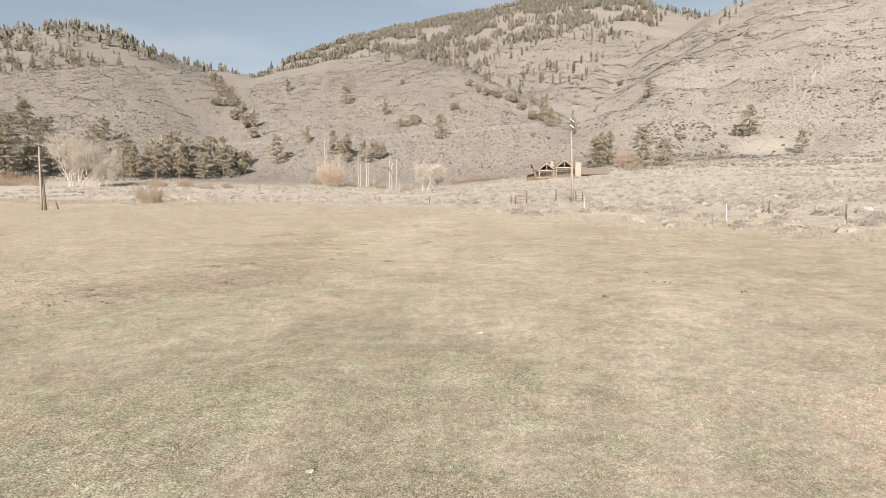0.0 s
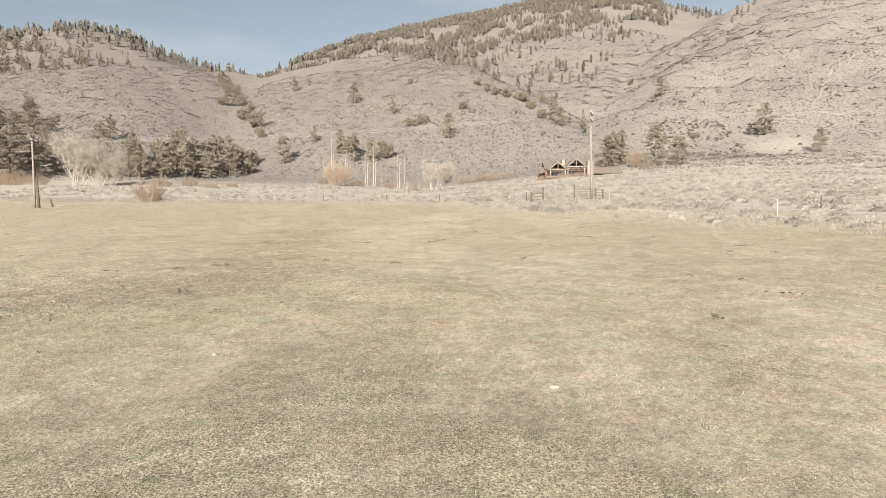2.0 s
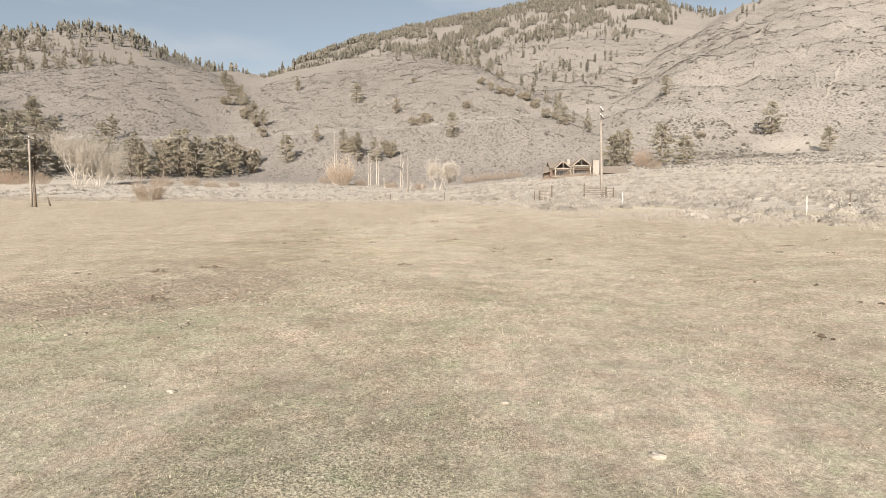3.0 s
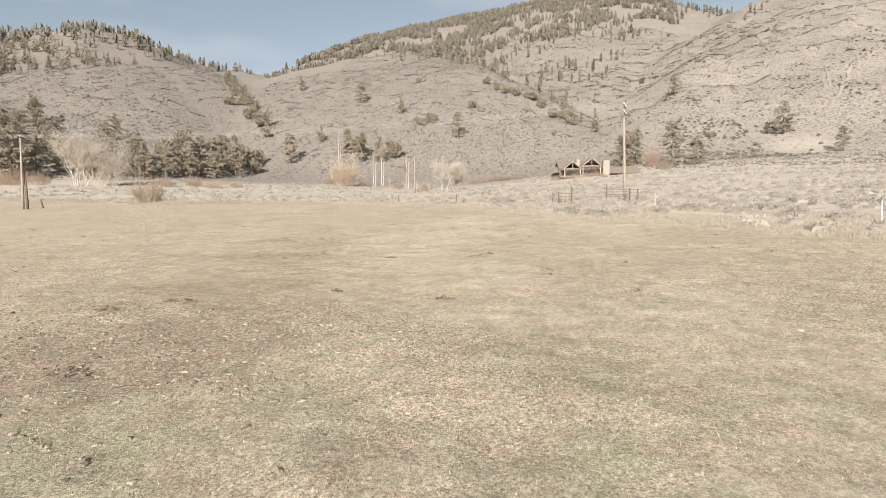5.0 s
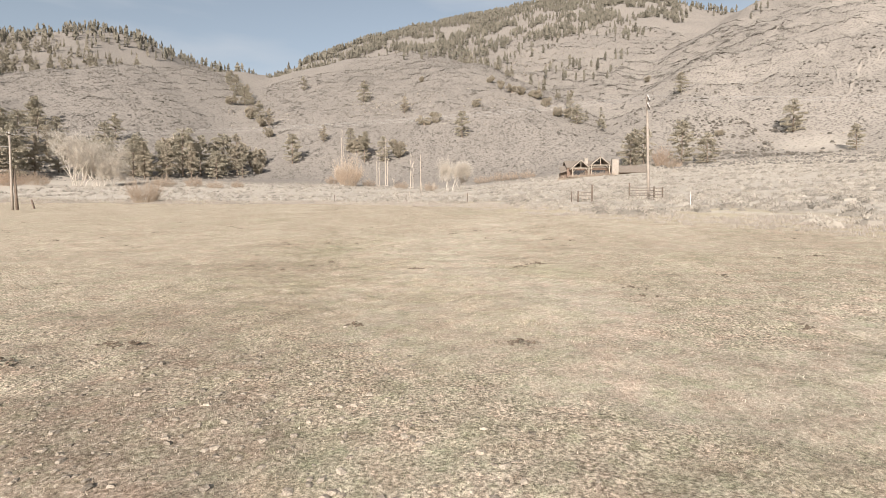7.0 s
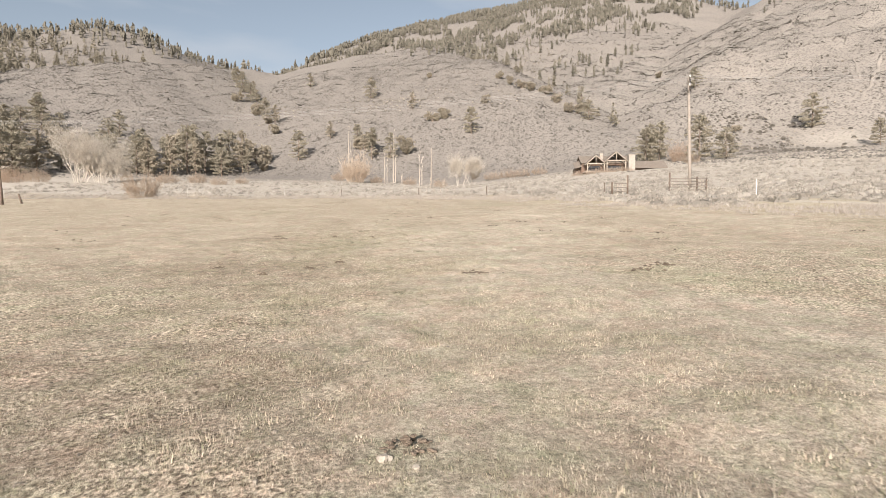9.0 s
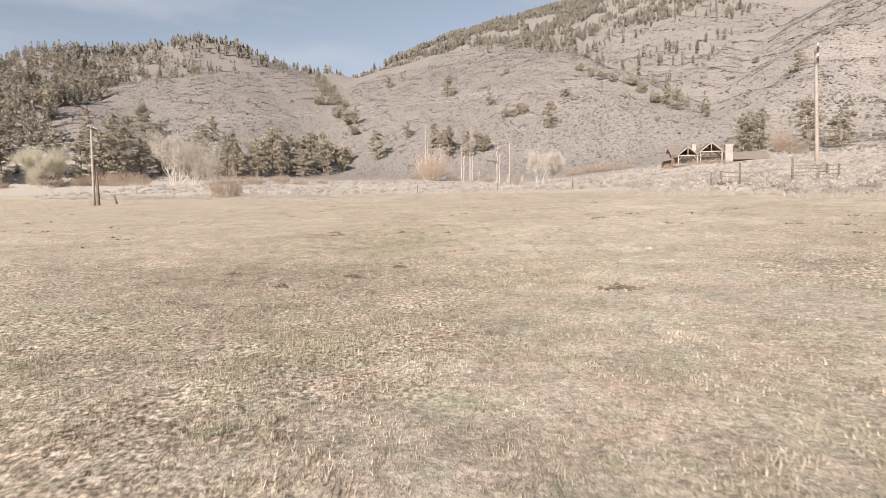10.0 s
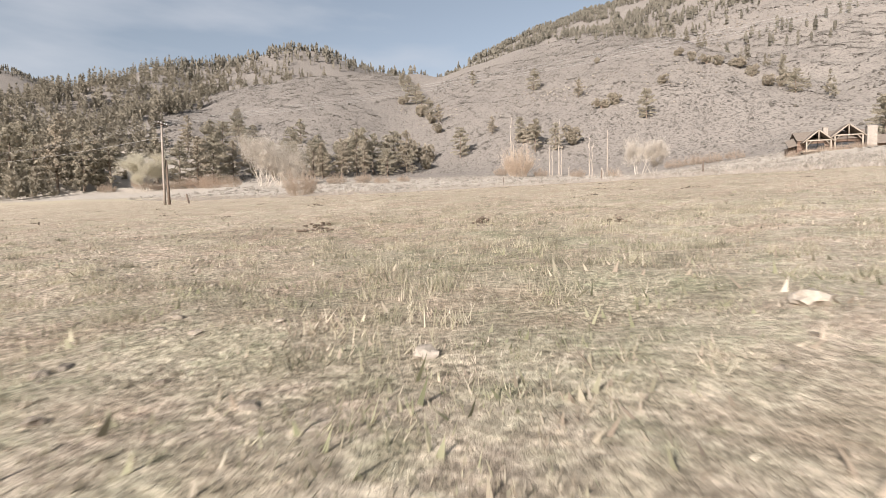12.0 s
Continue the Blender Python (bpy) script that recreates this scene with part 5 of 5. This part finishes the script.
def sow_grass():
    r = np.random.default_rng(8)
    xs, ys, ls, ws, bends = [], [], [], [], []
    line = lambda y: np.interp(y, (0, 10, 20, 30, 36, 45, 60), (0, -1, -3.5, -7, -8.5, -10, -12))
    # matted short blades over the middle of the meadow
    for count, low_y, high_y, side, low, high, w, flat in ((330000, 22, 36.5, 4.6, 0.022, 0.050, 0.0050, 0.10), (420000, 31.5, 46, 4.2, 0.016, 0.042, 0.0032, 0.45), (150000, 12, 34, 9.0, 0.018, 0.042, 0.0066, 0.10)):
        y = r.uniform(low_y, high_y, count)
        x = line(y) + r.uniform(-side, side, count)
        thick = ripple(x, y, 0.45, 30) + 0.8 * ripple(x, y, 2.2, 31) + 0.8 * ripple(x, y, 0.15, 32)
        rim = np.clip((side - np.abs(x - line(y))) / 1.8, 0, 1) * np.clip((high_y - y) / 4, 0, 1) * np.clip((y - low_y) / 3, 0, 1)
        keep = (r.uniform(-3.0, 1.3, count) < thick) & (r.random(count) < rim)
        x, y, thick = x[keep], y[keep], thick[keep]
        xs.append(x), ys.append(y)
        ls.append(r.uniform(low, high, len(x)) * np.clip(0.8 + 0.35 * thick, 0.3, 1.9))
        ws.append(r.uniform(0.5, 1.3, len(x)) * w)
        bends.append(r.uniform(flat, 0.9 + 0.16 * flat, len(x)))
    x, y = np.concatenate(xs), np.concatenate(ys)
    blades("pasture_grass", x, y, np.concatenate(ls), np.concatenate(ws), np.concatenate(bends), THATCH, "short straw and green cropped pasture grass", "grass",
           np.clip(0.90 + 0.34 * ripple(x, y, 0.16, 37) + 0.20 * ripple(x, y, 0.6, 38) + 0.4 * pale_ground(x, y) + r.normal(0, 0.14, len(x)), 0.35, 1.5))
    # small tufts left standing by the grazing
    for count, span, side, per, across, low, high, w in ((24000, (4, 23), 8.5, 6, 0.024, 0.016, 0.040, 0.0058), (7000, (22, 34), 4.0, 20, 0.020, 0.016, 0.042, 0.0032), (6000, (33, 42), 2.7, 20, 0.018, 0.014, 0.038, 0.0022), (24000, (29, 72), 12, 5, 0.045, 0.025, 0.06, 0.0085)):
        y = r.uniform(*span, count)
        x = line(y) + r.normal(0, side, count) * np.maximum(1, y / 45)
        keep = r.random(count) > 1.2 * pale_ground(x, y)
        x, y = x[keep], y[keep]
        lush = lush_ground(x, y) + 0.10 * ripple(x, y, 6, 34) + 0.10 * ripple(x, y, 1.3, 35) + 0.06 * ripple(x, y, 0.5, 36) > 0.14
        for name, pick, mat, label in (("dry_tufts", ~lush, THATCH if 20 < span[0] < 36 else GRASS, "small straw-coloured tufts in grazed turf"), ("green_tufts", lush, GREEN_GRASS, "small dull green tufts in grazed turf")):
            bx, by, tone, size = tufted(r, x[pick], y[pick], per, across)
            blades(name, bx, by, r.uniform(low, high, len(bx)) * size, r.uniform(0.6, 1.3, len(bx)) * w, r.uniform(0.3, 0.97, len(bx)), mat, label, "grass", tone)
    # loose pale straws lying on the turf
    y = r.normal(30, 8, 42000)
    x = line(y) + r.normal(0, 5.5, len(y))
    blades("straw_litter", x, y, r.uniform(0.04, 0.15, len(x)), r.uniform(0.0015, 0.0035, len(x)), np.full(len(x), 0.985), STRAW, "pale loose straws lying on short turf", "straw")
    # tall dry grass just past the pasture's edge
    rim = np.array(EDGE[1:-1], float)
    span = np.linalg.norm(np.diff(rim, axis=0), axis=1)
    near = np.clip(60 / np.linalg.norm((rim[1:] + rim[:-1]) / 2, axis=1), 0.5, 1.2)
    seg = r.choice(len(rim) - 1, 4600, p=span * near / (span * near).sum())
    u = r.random(len(seg))[:, None]
    p = rim[seg] + (rim[seg + 1] - rim[seg]) * u
    d = rim[seg + 1] - rim[seg]
    d /= np.linalg.norm(d, axis=1)[:, None]
    off = r.uniform(-1.0, 8.5, len(seg))
    x, y = p[:, 0] - d[:, 1] * off, p[:, 1] + d[:, 0] * off
    keep = (beyond(x, y) > -1.2) & (ripple(x, y, 5, 33) > -0.45)
    stand = np.repeat(r.uniform(0.15, 1.0, keep.sum()) ** 2.0, 26)
    x, y = np.repeat(x[keep], 26), np.repeat(y[keep], 26)
    x, y = x + r.normal(0, 0.24, len(x)), y + r.normal(0, 0.24, len(x))
    far = np.clip(np.hypot(x, y) / 60, 1.0, 2.2)
    blades("tall_dry_grass", x, y, (0.07 + 0.44 * stand) * r.uniform(0.5, 1.0, len(x)) * far ** 0.6, r.uniform(0.008, 0.020, len(x)) * far, r.uniform(0.35, 0.95, len(x)), TALL_GRASS, "bleached tall dry grass along the pasture's edge", "grass")
    # tussocks where the meadow is least grazed
    cx, cy = r.normal(-8.9, 2.2, 420), r.normal(39.5, 2.6, 420)
    x, y, tone, size = tufted(r, cx, cy, 70, 0.042)
    blades("tussock_grass", x, y, r.uniform(0.03, 0.085, len(x)), r.uniform(0.0012, 0.0028, len(x)), r.uniform(0.15, 0.85, len(x)), TUSSOCK, "upright straw and green grass tussocks", "grass", tone)


# ---------------- dung, clods and stones on the pasture
DUNG = material("dry_dark_dung", (0.065, 0.05, 0.037), (0.17, 0.133, 0.098), 0.1, 0.95, island=True)
CLOD = material("dry_earth_clod", (0.12, 0.098, 0.075), (0.37, 0.32, 0.253), 0.1, 0.95, island=True)
STONE = material("bleached_field_stone", (0.2, 0.174, 0.14), (0.3, 0.264, 0.215), 0.15, 0.9, island=True)


def lump(seed, size, mat, name, parent):
    r = np.random.default_rng(seed)
    bm = bmesh.new()
    bmesh.ops.create_icosphere(bm, subdivisions=2, radius=0.5)
    for v in bm.verts:
        k = 1 + 0.55 * noise.noise(v.co * 3.1 + Vector((seed, 0, 0))) + 0.35 * noise.noise(v.co * 8 + Vector((0, seed, 0)))
        v.co = Vector((v.co.x * size[0], v.co.y * size[1], v.co.z * size[2])) * k
    return part(name, bm, mat, parent)


def dung_pile(seed, x, y, wide):
    r = np.random.default_rng(seed)
    ob = empty("dung_pile", Matrix.Translation((x, y, ground_z(x, y))))
    for k in range(30):
        a, rad = r.uniform(0, 6.28), wide * 0.42 * r.random() ** 0.8
        s = min(0.06, 0.03 + wide * 0.03) * r.uniform(0.35, 1.0)
        c = lump(seed * 30 + k % 12, (s * r.uniform(1.0, 1.8), s, s * 0.6), DUNG, "clod", ob)
        c.location = (rad * math.cos(a), rad * math.sin(a) * 0.7, 0.015 + 0.08 * max(0.0, 1 - rad / (0.35 * wide)) * r.random())
        c.rotation_euler = (0, 0, a)
    return tagged(ob, "dark crumbled dung pile on short grass", "dung", "dung piles in the pasture")


for k, (x, y, w) in enumerate(((-7.4, 18.5, 0.9), (-8.2, 23.4, 0.7), (-10.6, 16.6, 0.6), (-2.3, 23.2, 0.6), (-8.6, 23.5, 0.5), (-9.4, 22.4, 0.7), (-1.2, 31.9, 0.9), (-4.5, 31.7, 0.7),
                               (-0.7, 32.3, 0.6), (-11.2, 40.5, 0.6), (-11.6, 41.2, 0.5), (-5.02, 24.63, 0.45), (-10.2, 33.4, 0.5), (-9.3, 40.6, 0.35), (-8.0, 32.7, 0.28), (-7.5, 33.5, 0.25), (-8.0, 40.7, 0.3), (-11.2, 17.2, 0.5), (-8.7, 32.0, 0.25))):
    dung_pile(300 + k, x, y, w)
for k, (x, y, s) in enumerate(((-7.45, 36.75, 0.07), (-8.3, 36.35, 0.05), (0.8, 11.1, 0.10), (-4.0, 12.8, 0.09), (-0.3, 12.3, 0.07), (-1.4, 5.7, 0.07), (-6.0, 38.0, 0.1), (3.5, 20.0, 0.1), (-3.3, 36.5, 0.11), (-5.15, 24.47, 0.075), (-4.95, 24.35, 0.04))):
    ob = lump(500 + k, (s * 1.3, s * 1.05, s * 0.62), STONE, "field_stone", None)
    ob.location = (x, y, ground_z(x, y) + s * 0.12)
    tagged(ob, "pale flat stone lying in short grass", "stone", "stones in the pasture")


def sow_crumbs():
    """Small dark dung crumbs strewn over the whole pasture."""
    r = np.random.default_rng(14)
    models = []
    for k in range(4):
        bm = bmesh.new()
        bmesh.ops.create_icosphere(bm, subdivisions=1, radius=0.5)
        v = np.array([tuple(q.co * (1 + 0.6 * noise.noise(q.co * 4 + Vector((k * 5.0, 1, 0))))) for q in bm.verts])
        models.append((v, np.array([[q.index for q in p.verts] for p in bm.faces])))
        bm.free()
    cx, cy = r.uniform(-75, 25, 520), r.uniform(14, 110, 520)
    keep = (beyond(cx, cy) < -1) & (np.abs(cx) < cy * 0.95 + 3) & ((np.abs(cx + 0.22 * cy) > 6) | (cy > 50))
    cx, cy = np.repeat(cx[keep], 7), np.repeat(cy[keep], 7)
    x, y = cx + r.normal(0, 0.13, len(cx)), cy + r.normal(0, 0.13, len(cx))
    scatter("dung_crumbs", x, y, r.uniform(0.03, 0.09, len(x)), [m[0] for m in models], [m[1] for m in models], DUNG, "small dark dung crumbs strewn over short grass", "dung", 0.6, -0.1)


def sow_rocks():
    """Pale granite outcrops on the spurs and in the gullies."""
    r = np.random.default_rng(10)
    models = []
    for k in range(5):
        bm = bmesh.new()
        bmesh.ops.create_icosphere(bm, subdivisions=1, radius=0.5)
        v = np.array([tuple(q.co * (1 + 0.45 * noise.noise(q.co * 3 + Vector((k * 7.0, 2, 0))))) for q in bm.verts])
        models.append((v, np.array([[q.index for q in p.verts] for p in bm.faces])))
        bm.free()
    xs, ys = [], []
    for mx, my, sx, sy, count in ((-60, 420, 16, 14, 130), (-35, 405, 14, 10, 90), (-140, 405, 8, 16, 70), (-172, 450, 8, 18, 70), (100, 690, 30, 40, 120), (60, 640, 25, 30, 80), (-490, 765, 20, 12, 60), (20, 400, 14, 14, 60), (150, 300, 40, 30, 120), (200, 420, 40, 40, 120)):
        xs.append(r.normal(mx, sx, count)), ys.append(r.normal(my, sy, count))
    x, y = np.concatenate(xs), np.concatenate(ys)
    scatter("granite_rocks", x, y, r.uniform(0.4, 1.7, len(x)) * np.where(y > 550, 1.6, 1.0), [m[0] for m in models], [m[1] for m in models], STONE, "pale granite rocks breaking out of the slopes", "rocks", 0.8, -0.1)


def sow_clods():
    r = np.random.default_rng(9)
    models = [mound_model(900 + k, 6, 2, 0.25, 0.5) for k in range(8)]
    x, y = r.uniform(-18, 0, 24000), r.uniform(12, 43, 24000)
    keep = (ripple(x, y, 6, 40) + 0.8 * ripple(x, y, 1.6, 41) + 4.5 * churned_ground(x, y) + r.normal(0, 0.35, len(x)) > 1.25) & (beyond(x, y) < 0)
    x, y = x[keep], y[keep]
    scatter("earth_clods", x, y, 0.010 + np.where(y < 23, 0.10, 0.04) * r.uniform(0, 1, len(x)) ** 2.5, [m[0] for m in models], [m[1] for m in models], CLOD, "small dry clods and crumbs of earth in turf", "clods", 0.6, 0.03)


far_wood()
sow_sage()
sow_scrub()
sow_dark_shrubs()
sow_rocks()
sow_grass()
sow_clods()
sow_crumbs()
